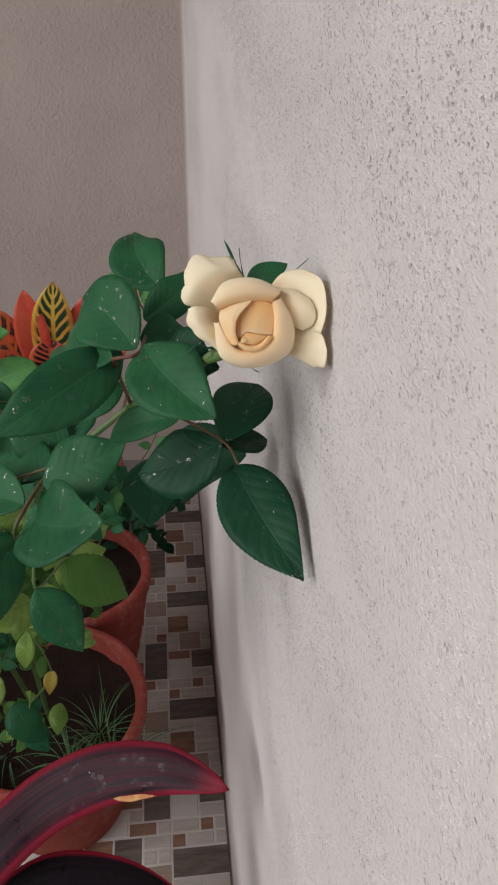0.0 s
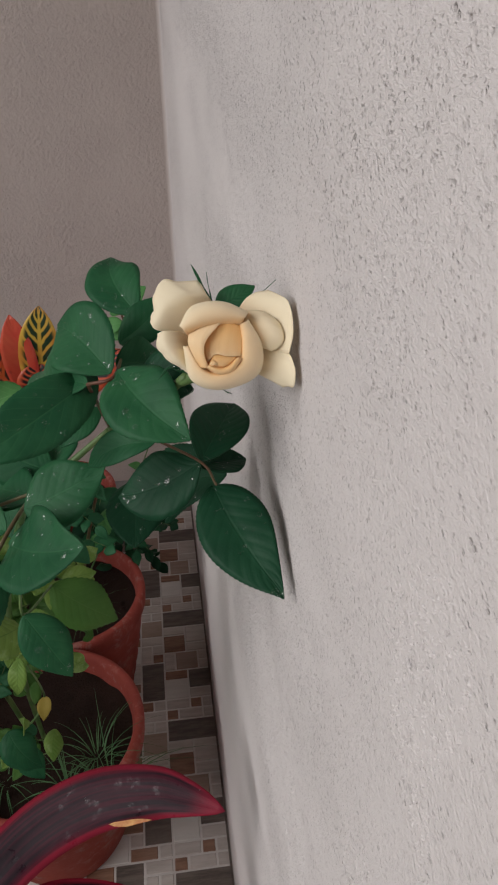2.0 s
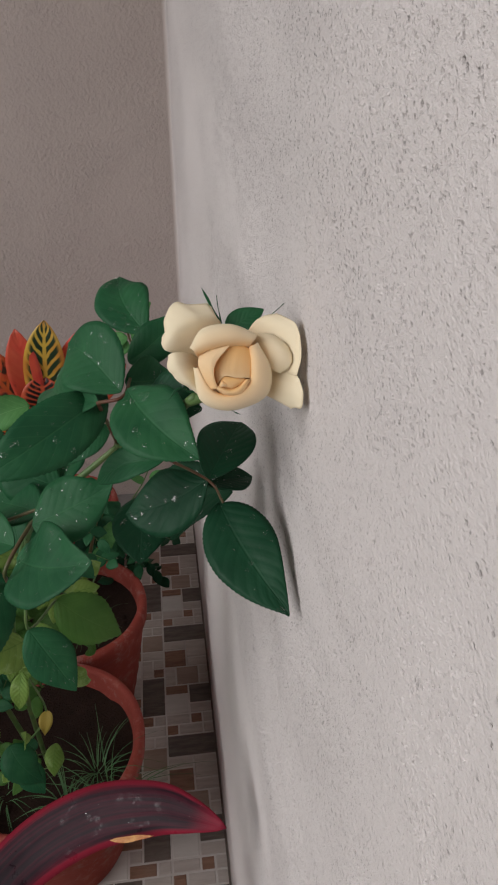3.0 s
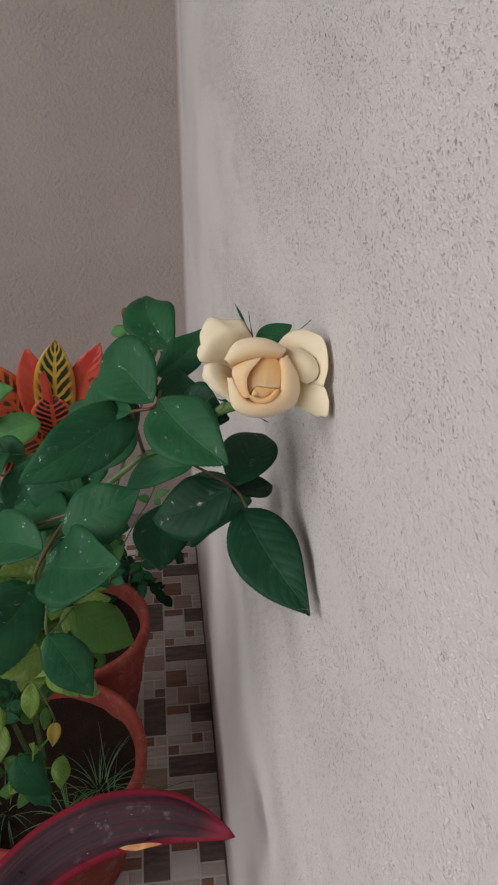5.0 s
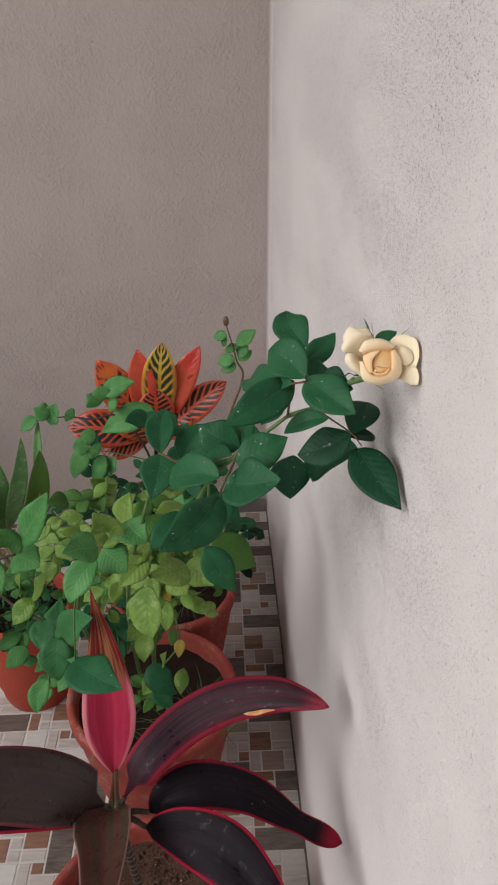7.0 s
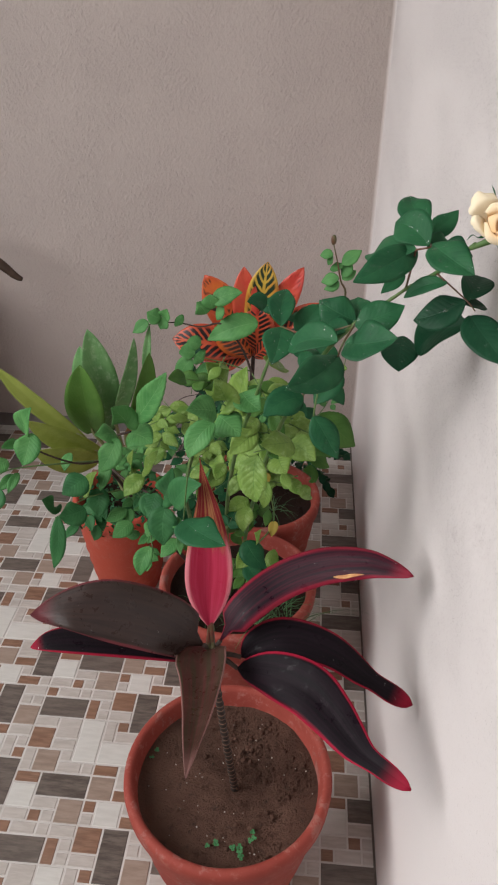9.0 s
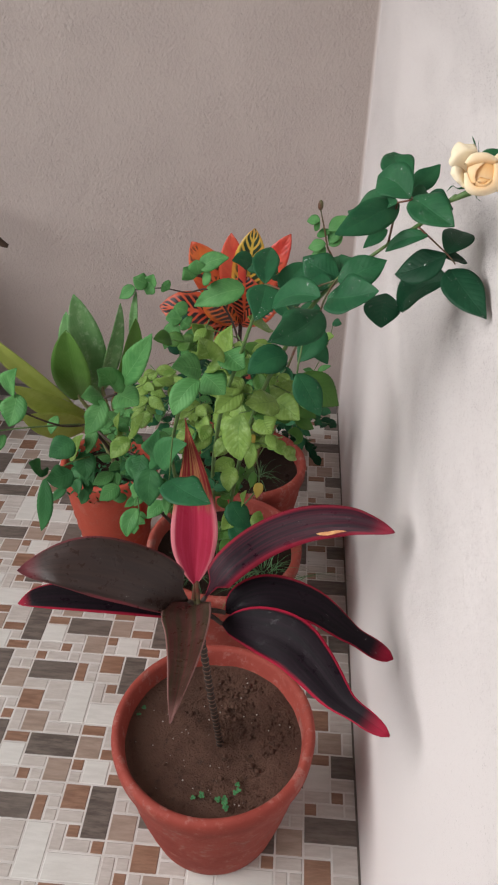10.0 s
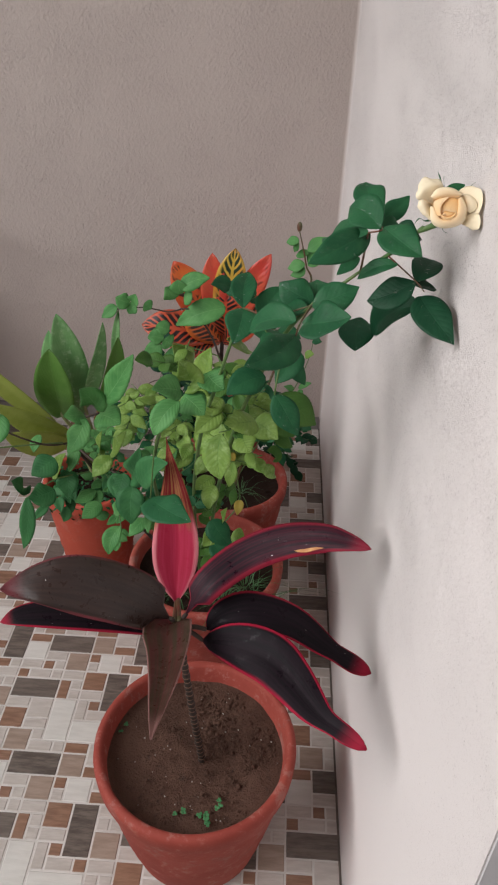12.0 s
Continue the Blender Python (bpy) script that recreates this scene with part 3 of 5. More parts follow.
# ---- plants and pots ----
def plant_pot(name, at, r, h, label, soil_drop=0.035, seed=0, category="plant pot", earth="soil_shaded", clay="pot"):
    """A thick-walled clay pot with a collar and soil."""
    pot = thing(name, at, label, category, "clay pots")
    bm = bmesh.new()
    rb = r * 0.66
    t = 0.017
    prof = [(rb * 0.97, 0.0), (rb, 0.006)]
    for i in range(1, 12):
        v = i / 12
        ring = 0.0016 * math.sin(v * 34)
        prof.append((rb + (r * 0.945 - rb) * v ** 0.92 + ring, v * (h - 0.045)))
    prof += [(r * 0.945, h - 0.046), (r * 0.957, h - 0.040), (r * 0.985, h - 0.034), (r * 0.995, h - 0.012), (r - 0.002, h - 0.004), (r - 0.006, h), (r - t + 0.004, h), (r - t, h - 0.006)]
    prof += [(r - t - 0.004, h - 0.03), (r - t - 0.010, h - soil_drop - 0.02), (0.02, h - soil_drop - 0.03)]
    lathe(bm, prof, 72, 0.008)
    part("pot_body", bm, clay, pot).location = at
    bm = bmesh.new()
    rings = []
    rs = r - t - 0.003
    for i in range(15):
        rr = rs * i / 14
        ring = []
        for k in range(40 if i else 1):
            a = 2 * math.pi * k / 40
            x, y = rr * math.cos(a), rr * math.sin(a)
            z = h - soil_drop + 0.006 * noise.noise((x * 14 + seed, y * 14, 0.3)) + 0.004 * noise.noise((x * 45, y * 45 + seed, 1)) - 0.006 * (1 - (rr / rs) ** 2)
            ring.append(bm.verts.new((x, y, z)))
        rings.append(ring)
    for k in range(40):
        bm.faces.new((rings[0][0], rings[1][k], rings[1][(k + 1) % 40]))
    for a, b in zip(rings[1:], rings[2:]):
        for k in range(40):
            bm.faces.new((a[k], b[k], b[(k + 1) % 40], a[(k + 1) % 40]))
    part("soil", bm, earth, pot, "damp brown soil, toned darker for shade in the rear pots").location = at
    bm = bmesh.new()
    rnd = random.Random(seed + 5)
    for _ in range(1100 if seed == 1 else 200):
        a, rr = rnd.random() * 6.283, rs * math.sqrt(rnd.random()) * 0.95
        if seed == 1 and rnd.random() < 0.6:
            a = rnd.gauss(0.9, 0.7)
        s = rnd.uniform(0.0007, 0.0024) * (2.4 if rnd.random() < 0.08 else 1)
        m = Matrix.Translation((rr * math.cos(a), rr * math.sin(a), h - soil_drop - 0.002 + s * 0.3)) @ Matrix.Rotation(rnd.random() * 6, 4, "Z") @ Matrix.Diagonal((s, s * rnd.uniform(0.6, 1.2), s * 0.7, 1))
        bmesh.ops.create_icosphere(bm, subdivisions=1, radius=1, matrix=m)
    crumbs = part("soil_grit", bm, "soil" if seed == 1 else "soil_shaded", pot, "small crumbs and grit on the soil")
    crumbs.location = at
    tagged(crumbs, kind="stuff")
    if seed == 1:
        bm = bmesh.new()
        for _ in range(46):
            a, rr, s = rnd.random() * 6.283, rs * math.sqrt(rnd.random()) * 0.93, rnd.uniform(0.0007, 0.0019)
            m = Matrix.Translation((rr * math.cos(a), rr * math.sin(a), h - soil_drop - 0.001)) @ Matrix.Rotation(rnd.random() * 6, 4, "Z") @ Matrix.Diagonal((s, s * rnd.uniform(0.6, 1.2), s * 0.7, 1))
            bmesh.ops.create_icosphere(bm, subdivisions=1, radius=1, matrix=m)
        grit = part("pebbles", bm, "pebble", pot, "pale grit on the soil")
        grit.location = at
        tagged(grit, kind="stuff")
    return pot


plant_pot("front_pot", (-0.261, 1.500, 0), 0.168, 0.277, "round red clay pot with thick rim and damp soil", seed=1, earth="soil")
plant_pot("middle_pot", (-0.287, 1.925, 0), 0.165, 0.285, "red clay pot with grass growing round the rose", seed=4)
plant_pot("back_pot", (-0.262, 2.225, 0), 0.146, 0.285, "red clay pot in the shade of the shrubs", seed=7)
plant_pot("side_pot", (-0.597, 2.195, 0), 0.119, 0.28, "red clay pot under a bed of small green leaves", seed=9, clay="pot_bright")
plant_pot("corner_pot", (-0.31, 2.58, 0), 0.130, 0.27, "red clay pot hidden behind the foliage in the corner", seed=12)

# the cordyline in the front pot
cordyline = thing("cordyline", (-0.247, 1.457, 0.25), "cordyline with arching wine-dark leaves edged in pink", "plant")
CROWN = Vector((-0.276, 1.475, 0.601))
bm = bmesh.new()
tube(bm, (Vector((-0.250, 1.494, 0.235)) + Vector((0, 0, -0.02)), (-0.250, 1.494, 0.235), (-0.260, 1.487, 0.343), (-0.268, 1.482, 0.440), (-0.275, 1.478, 0.526), CROWN - Vector((0, 0, 0.035))), 0.0060, 0.0052, 60, 10, 0.14)
part("stem", bm, "stem_ring", cordyline, "ringed brown stem")


def blunt(v, neck):
    """Outline of a leaf that is broad at first, narrows and ends in a short rounded tongue."""
    broad = math.sin(math.pi * min(1.0, v / 0.86) ** 0.72) ** 0.85 if v < 0.86 else 0.0
    tongue = neck * max(0.0, 1 - ((v - 0.84) / 0.16) ** 2) ** 0.6
    return max(0.03, min(1.0, (broad ** 3 + tongue ** 3) ** (1 / 3)))


def strap(ctrl, width, mat, normal, petiole=True, label="", shape=strap_shape, **kw):
    COUNT[0] += 1
    bm, grid = blade(ctrl, width, Vector(normal), shape, n=30, across=10, seed=COUNT[0], thick=0.0009, **kw)
    wet = bmesh.new()
    drops(wet, grid, random.Random(COUNT[0]), 14, 0.0016)
    ob = part("leaf", bm, mat, cordyline, label)
    tagged(part("rain_water", wet, "water", ob, "clear rain drops"), kind="stuff")
    if petiole:
        bm = bmesh.new()
        tube(bm, (CROWN - Vector((0, 0, 0.03)), (CROWN + Vector(ctrl[0])) / 2 - Vector((0, 0, 0.01)), ctrl[0]), 0.0042, 0.0030, 8)
        part("petiole", bm, "stem_dark", cordyline)
    return ob


strap(((-0.267, 1.480, 0.598), (-0.240, 1.498, 0.640), (-0.194, 1.530, 0.664), (-0.140, 1.540, 0.688), (-0.088, 1.530, 0.707), (-0.056, 1.515, 0.715), (-0.026, 1.497, 0.720)), 0.055, "cordy_red", (-0.1, -0.42, 0.85), bend=0.45, fold=0.3, ripple=0.012, label="wine-red leaf with a scorched patch")
strap(((-0.239, 1.475, 0.574), (-0.213, 1.485, 0.594), (-0.174, 1.490, 0.602), (-0.119, 1.485, 0.589), (-0.070, 1.470, 0.560), (-0.037, 1.460, 0.544), (-0.007, 1.452, 0.531)), 0.056, "cordy", (0.25, -0.45, 0.8), bend=0.35, fold=0.25, ripple=0.015, shape=lambda v: blunt(v, 0.5))
strap(((-0.242, 1.460, 0.568), (-0.196, 1.430, 0.600), (-0.152, 1.400, 0.614), (-0.123, 1.370, 0.611), (-0.092, 1.330, 0.606), (-0.066, 1.305, 0.609), (-0.036, 1.282, 0.609)), 0.066, "cordy", (0.05, -0.62, 0.75), bend=0.2, fold=0.25, ripple=0.012, shape=lambda v: blunt(v, 0.34))
strap(((-0.292, 1.550, 0.543), (-0.296, 1.580, 0.582), (-0.298, 1.610, 0.634), (-0.304, 1.640, 0.696), (-0.318, 1.670, 0.761)), 0.070, "cordy_pink", (0.0, -0.85, 0.4), fold=0.3, shape=lambda v: max(0.03, math.sin(math.pi * min(1, v) ** 0.74) ** 1.25) if v < 0.99 else 0.02, label="upright pink leaf with a dried brown tip")
strap(((-0.289, 1.470, 0.598), (-0.335, 1.460, 0.644), (-0.394, 1.450, 0.673), (-0.449, 1.440, 0.682), (-0.498, 1.430, 0.674)), 0.082, "cordy_olive", (0.15, -0.55, 0.8), bend=0.3, fold=0.15, ripple=0.05, label="wet olive-brown arching leaf")
strap(((-0.305, 1.485, 0.565), (-0.361, 1.475, 0.589), (-0.428, 1.465, 0.602), (-0.487, 1.455, 0.604), (-0.516, 1.445, 0.597)), 0.050, "cordy", (0.1, -0.2, 0.9), bend=0.2, fold=0.1)
strap(((-0.286, 1.484, 0.580), (-0.288, 1.455, 0.594), (-0.282, 1.415, 0.598), (-0.278, 1.360, 0.614), (-0.276, 1.300, 0.637), (-0.272, 1.233, 0.676)), 0.066, "cordy_brown", (-0.10, -0.35, 1.0), bend=0.0, fold=0.35, shape=lambda v: max(0.02, min(1.0, 0.35 + 3.2 * v) * (1 - max(0, v - 0.30) / 0.70) ** 0.85), label="olive-brown leaf that points down to a sharp tip")
for p0, p1 in (((-0.292, 1.550, 0.546), (-0.283, 1.470, 0.593)), ((-0.289, 1.550, 0.551), (-0.276, 1.470, 0.593))):
    bm = bmesh.new()
    tube(bm, (p0, (Vector(p0) + Vector(p1)) / 2, p1), 0.003, 0.0035, 6)
    part("petiole", bm, "stem_red", cordyline)
bm, grid = blade(((-0.124, 1.514, 0.694), (-0.110, 1.510, 0.699), (-0.098, 1.506, 0.707), (-0.086, 1.502, 0.713)), 0.0052, Vector((-0.1, -0.6, 0.7)), rose_shape, n=8, across=4)
part("scorch_mark", bm, "scorch", cordyline, "dry pale orange scorch mark")


def weed(at, n, size, seed):
    """A clover-like seedling."""
    w = thing("seedling", at, "tiny green clover seedling on the soil", "weed", "seedlings")
    rnd = random.Random(seed)
    for k in range(n):
        a = rnd.random() * 6.283
        d = Vector((math.cos(a), math.sin(a), 0)) * size * rnd.uniform(0.3, 1.4)
        top = Vector(at) + d + Vector((0, 0, size * rnd.uniform(0.5, 1.2)))
        bm = bmesh.new()
        tube(bm, (at, Vector(at).lerp(top, 0.5) + Vector((0, 0, size * 0.2)), top), 0.0005, 0.0004, 6, 5)
        part("stem", bm, "stem", w)
        for j in range(3):
            b = a + j * 2.09
            tip = top + Vector((math.cos(b), math.sin(b), 0.1)) * size * 0.55
            bm, g = blade((top, top.lerp(tip, 0.4), top.lerp(tip, 0.8), tip), size * 0.55, Vector((0, -0.2, 1)), lambda v: max(0.05, math.sin(math.pi * min(0.93, 0.12 + v * 0.8)) ** 0.8), n=5, across=4)
            part("leaflet", bm, "clover", w)


weed((-0.387, 1.537, 0.238), 2, 0.008, 3)
weed((-0.275, 1.398, 0.238), 3, 0.0075, 5)
weed((-0.232, 1.391, 0.238), 4, 0.0095, 6)
weed((-0.216, 1.410, 0.238), 3, 0.008, 8)

# the rose bush
rose = thing("rose_bush", (-0.292, 1.925, 0.25), "rose bush with wet green leaves and one cream rose", "rose bush")
NODE = Vector((-0.131, 1.485, 1.056)).lerp(Vector((-0.123, 1.559, 1.030)), 0.5)
TWIG = Vector((-0.080, 1.520, 1.084))
stalk(rose, "cane", ((-0.285, 1.925, 0.23), (-0.262, 1.83, 0.5), (-0.215, 1.69, 0.78), (-0.16, 1.585, 0.965), NODE, NODE.lerp(TWIG, 0.55), TWIG), 0.0040, 0.0016, "stem", 40)
stalk(rose, "cane", ((-0.300, 1.93, 0.23), (-0.30, 1.84, 0.5), (-0.27, 1.69, 0.75), (-0.235, 1.61, 0.90), (-0.205, 1.590, 1.006)), 0.0042, 0.0018, "stem", 30)
stalk(rose, "cane", ((-0.31, 1.92, 0.23), (-0.35, 1.84, 0.45), (-0.35, 1.72, 0.66), (-0.30, 1.6, 0.87)), 0.005, 0.002, "stem", 30)
stalk(rose, "flower_stem", (TWIG, TWIG.lerp(Vector((-0.063, 1.461, 1.123)), 0.5), (-0.063, 1.461, 1.123), Vector((-0.063, 1.461, 1.123)).lerp(Vector((-0.038, 1.438, 1.158)), 0.5), (-0.038, 1.438, 1.158)), 0.0022, 0.002, "stem", 20)
stalk(rose, "leaf_stalk", (TWIG, TWIG.lerp(Vector((-0.083, 1.466, 1.142)), 0.5), (-0.083, 1.466, 1.142)), 0.0012, 0.0009, "stem_red", 14)
stalk(rose, "leaf_stalk", ((-0.083, 1.466, 1.142), (-0.071, 1.463, 1.146), Vector((-0.071, 1.463, 1.146)).lerp(Vector((-0.065, 1.525, 1.135)), 0.5), (-0.065, 1.525, 1.135), (-0.067, 1.580, 1.125)), 0.0009, 0.0007, "stem_red", 18)
stalk(rose, "leaf_stalk", ((-0.063, 1.461, 1.123), (-0.058, 1.452, 1.121), (-0.033, 1.456, 1.100), (-0.027, 1.442, 1.096)), 0.0009, 0.0006, "stem_red", 16)
stalk(rose, "leaf_stalk", (NODE, (-0.131, 1.485, 1.056), (-0.141, 1.463, 1.048), (-0.144, 1.471, 1.030)), 0.0013, 0.001, "stem_red", 14)
stalk(rose, "leaf_stalk", ((-0.155, 1.575, 0.985), (-0.158, 1.56, 0.95), (-0.162, 1.553, 0.911), (-0.154, 1.621, 0.873)), 0.0013, 0.001, "stem", 14)
stalk(rose, "leaf_stalk", ((-0.205, 1.590, 1.006), (-0.17, 1.54, 1.02), NODE), 0.0012, 0.001, "stem_red", 14)
stalk(rose, "leaf_stalk", ((-0.30, 1.6, 0.87), (-0.32, 1.595, 0.80), (-0.334, 1.608, 0.695)), 0.0013, 0.001, "stem", 14)
leaf(rose, (-0.069, 1.512, 1.140), (-0.040, 1.525, 1.162), 0.019, "rose", 1)
leaf(rose, (-0.060, 1.560, 1.135), (-0.075, 1.612, 1.152), 0.030, "rose", 1)
leaf(rose, (-0.072, 1.468, 1.146), (-0.099, 1.512, 1.152), 0.032, "rose", 1)
leaf(rose, (-0.080, 1.482, 1.138), (-0.138, 1.443, 1.118), 0.028, "rose", 1)
leaf(rose, (-0.083, 1.466, 1.142), (-0.113, 1.562, 1.103), 0.025, "rose", 1)
leaf(rose, (-0.069, 1.468, 1.147), (-0.039, 1.418, 1.138), 0.030, "rose", 1)
leaf(rose, (-0.071, 1.490, 1.140), (-0.046, 1.502, 1.135), 0.022, "rose", 1)
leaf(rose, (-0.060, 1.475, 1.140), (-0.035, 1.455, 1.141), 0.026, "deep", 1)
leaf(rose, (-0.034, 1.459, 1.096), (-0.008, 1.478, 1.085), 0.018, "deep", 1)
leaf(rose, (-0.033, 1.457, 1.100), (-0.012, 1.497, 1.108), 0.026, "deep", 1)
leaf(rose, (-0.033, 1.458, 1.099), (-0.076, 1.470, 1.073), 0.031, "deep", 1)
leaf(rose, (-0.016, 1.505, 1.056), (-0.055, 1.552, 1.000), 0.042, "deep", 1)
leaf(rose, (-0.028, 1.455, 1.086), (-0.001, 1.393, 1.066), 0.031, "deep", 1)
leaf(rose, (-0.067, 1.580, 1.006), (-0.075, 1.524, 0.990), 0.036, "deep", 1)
leaf(rose, (-0.054, 1.450, 1.118), (-0.088, 1.466, 1.096), 0.015, "rose", 1)
leaf(rose, (-0.083, 1.515, 1.101), (-0.106, 1.501, 1.086), 0.013, "rose", 1)
leaf(rose, (-0.129, 1.487, 1.057), (-0.083, 1.490, 1.079), 0.033, "rose", 1)
leaf(rose, (-0.138, 1.476, 1.042), (-0.093, 1.439, 1.068), 0.040, "rose", 1)
leaf(rose, (-0.123, 1.559, 1.030), (-0.164, 1.579, 1.044), 0.035, "rose", 1)
leaf(rose, (-0.123, 1.559, 1.030), (-0.121, 1.600, 1.041), 0.029, "rose", 1)
leaf(rose, (-0.144, 1.471, 1.030), (-0.193, 1.394, 1.032), 0.034, "rose", 1)
leaf(rose, (-0.162, 1.553, 0.911), (-0.131, 1.528, 0.869), 0.031, "rose", 1)
leaf(rose, (-0.154, 1.621, 0.873), (-0.104, 1.617, 0.830), 0.038, "olive", 0)
leaf(rose, (-0.205, 1.590, 1.006), (-0.202, 1.649, 1.028), 0.028, "rose", 1)
leaf(rose, (-0.144, 1.500, 1.032), (-0.195, 1.552, 0.994), 0.035, "rose", 1)
leaf(rose, (-0.205, 1.590, 1.006), (-0.213, 1.541, 0.982), 0.034, "rose", 1)
leaf(rose, (-0.184, 1.600, 0.990), (-0.157, 1.630, 1.018), 0.027, "rose", 1)
leaf(rose, (-0.132, 1.530, 1.033), (-0.176, 1.580, 1.010), 0.032, "rose", 1)
leaf(rose, (-0.334, 1.608, 0.695), (-0.267, 1.546, 0.707), 0.048, "rose", 1)
leaf(rose, (-0.268, 1.620, 0.874), (-0.283, 1.590, 0.934), 0.033, "lime", 0)
leaf(rose, (-0.261, 1.660, 0.860), (-0.247, 1.630, 0.932), 0.034, "lime", 0)
leaf(rose, (-0.281, 1.576, 0.896), (-0.312, 1.546, 0.913), 0.031, "bright", 0)
leaf(rose, (-0.282, 1.570, 0.885), (-0.311, 1.540, 0.850), 0.030, "bright", 0)
leaf(rose, (-0.281, 1.600, 0.876), (-0.250, 1.570, 0.866), 0.036, "bright", 0)
leaf(rose, (-0.253, 1.620, 0.900), (-0.227, 1.590, 0.893), 0.033, "bright", 0)
leaf(rose, (-0.186, 1.620, 0.830), (-0.226, 1.590, 0.842), 0.036, "lime", 0)
leaf(rose, (-0.188, 1.640, 0.817), (-0.154, 1.610, 0.808), 0.033, "lime", 0)
leaf(rose, (-0.231, 1.600, 0.819), (-0.229, 1.570, 0.764), 0.038, "lime", 0)
leaf(rose, (-0.234, 1.640, 0.830), (-0.268, 1.610, 0.810), 0.031, "lime", 0)
leaf(rose, (-0.236, 1.660, 0.839), (-0.266, 1.630, 0.828), 0.027, "lime", 0)
leaf(rose, (-0.249, 1.680, 0.686), (-0.274, 1.650, 0.682), 0.026, "lime", 0)
leaf(rose, (-0.245, 1.660, 0.685), (-0.251, 1.630, 0.662), 0.024, "lime", 0)
leaf(rose, (-0.175, 1.600, 0.909), (-0.222, 1.570, 0.897), 0.036, "rose", 0)
leaf(rose, (-0.138, 1.600, 0.949), (-0.162, 1.570, 0.917), 0.031, "rose", 0)
leaf(rose, (-0.202, 1.700, 0.896), (-0.230, 1.670, 0.926), 0.027, "lime", 0)
leaf(rose, (-0.189, 1.700, 0.861), (-0.223, 1.670, 0.875), 0.028, "lime", 0)
leaf(rose, (-0.206, 1.700, 0.753), (-0.192, 1.670, 0.742), 0.034, "lime", 0)
leaf(rose, (-0.253, 1.700, 0.584), (-0.216, 1.670, 0.554), 0.035, "rose", 0)
leaf(rose, (-0.246, 1.720, 0.537), (-0.267, 1.690, 0.532), 0.027, "lime", 0)
leaf(rose, (-0.236, 1.720, 0.562), (-0.228, 1.690, 0.618), 0.017, "lime", 0)
leaf(rose, (-0.294, 1.800, 0.811), (-0.320, 1.770, 0.863), 0.035, "lime", 0)
leaf(rose, (-0.219, 1.750, 0.793), (-0.192, 1.720, 0.797), 0.034, "lime", 0)
leaf(rose, (-0.303, 1.850, 0.612), (-0.340, 1.820, 0.594), 0.030, "lime", 0)
leaf(rose, (-0.313, 1.850, 0.660), (-0.321, 1.820, 0.632), 0.026, "lime", 0)


def thicket(plant, centre, size, n, kinds, seed, big=0.036):
    """Leaflets in sprays of five inside a bush."""
    rnd = random.Random(seed)
    for _ in range(n):
        p = Vector([rnd.gauss(0, 0.45) for _ in range(3)])
        p = p.normalized() * min(p.length, 1.0)
        at = Vector(centre) + Vector((p.x * size[0], p.y * size[1], p.z * size[2]))
        way = Vector((rnd.uniform(-1, 1), rnd.uniform(-1.0, 0.5), rnd.uniform(-0.7, 0.5))).normalized()
        side = way.cross(Vector((0, 0, 1))).normalized()
        kind = rnd.choice(kinds)
        s = big * rnd.uniform(0.75, 1.2)
        end = at + way * s * 1.5
        stalk(plant, "leaf_stalk", (at - way * 0.02, at, at + way * s * 0.8, end), 0.0009, 0.0006, "stem", 6)
        for b, d in ((end, way), (at + way * s * 0.75, way * 0.5 + side * 0.85), (at + way * s * 0.7, way * 0.5 - side * 0.85), (at + way * s * 0.05, way * 0.4 + side * 0.9), (at, way * 0.4 - side * 0.9)):
            leaf(plant, b, b + d * s * rnd.uniform(0.95, 1.25) + Vector((0, 0, -0.004)), s * rnd.uniform(0.56, 0.70), kind)


thicket(rose, (-0.235, 1.75, 0.79), (0.085, 0.08, 0.11), 20, ("lime", "lime", "olive", "lime"), 5, 0.030)
thicket(rose, (-0.265, 1.82, 0.50), (0.095, 0.08, 0.13), 5, ("rose", "olive"), 6, 0.028)
# extra sprays added behind and to the left to shade the pots
thicket(rose, (-0.35, 1.90, 0.48), (0.07, 0.06, 0.10), 12, ("rose", "olive"), 7, 0.028)
thicket(rose, (-0.31, 1.87, 0.62), (0.06, 0.06, 0.12), 11, ("lime", "lime", "bright"), 9, 0.028)
thicket(rose, (-0.20, 1.68, 0.95), (0.05, 0.05, 0.04), 3, ("rose",), 8)

for b, e, w, k in (((-0.209, 1.720, 0.612), (-0.212, 1.700, 0.595), 0.014, "yellow"), ((-0.207, 1.720, 0.552), (-0.212, 1.700, 0.519), 0.020, "lime"), ((-0.254, 1.730, 0.509), (-0.227, 1.700, 0.488), 0.028, "rose"), ((-0.220, 1.700, 0.702), (-0.225, 1.680, 0.668), 0.018, "lime"), ((-0.218, 1.730, 0.626), (-0.223, 1.720, 0.600), 0.014, "olive"), ((-0.235, 1.740, 0.535), (-0.249, 1.720, 0.538), 0.016, "rose"), ((-0.226, 1.720, 0.705), (-0.218, 1.710, 0.696), 0.012, "yellow")):
    leaf(rose, b, e, w, k)
stalk(rose, "shoot", ((-0.30, 1.90, 0.26), (-0.275, 1.760, 0.480), (-0.235, 1.740, 0.546), (-0.210, 1.720, 0.610), (-0.217, 1.710, 0.680)), 0.0018, 0.001, "stem", 18)

# the rose flower: x right, y down, z towards where it faces, in eighths of a millimetre
HEART = Vector((-0.0280, 1.408, 1.1775))
FACING = Vector((-0.056, 1.165, 1.301))
FZ = (FACING - HEART).normalized()
FX = Vector((0, 0, 1)).cross(FZ).normalized()
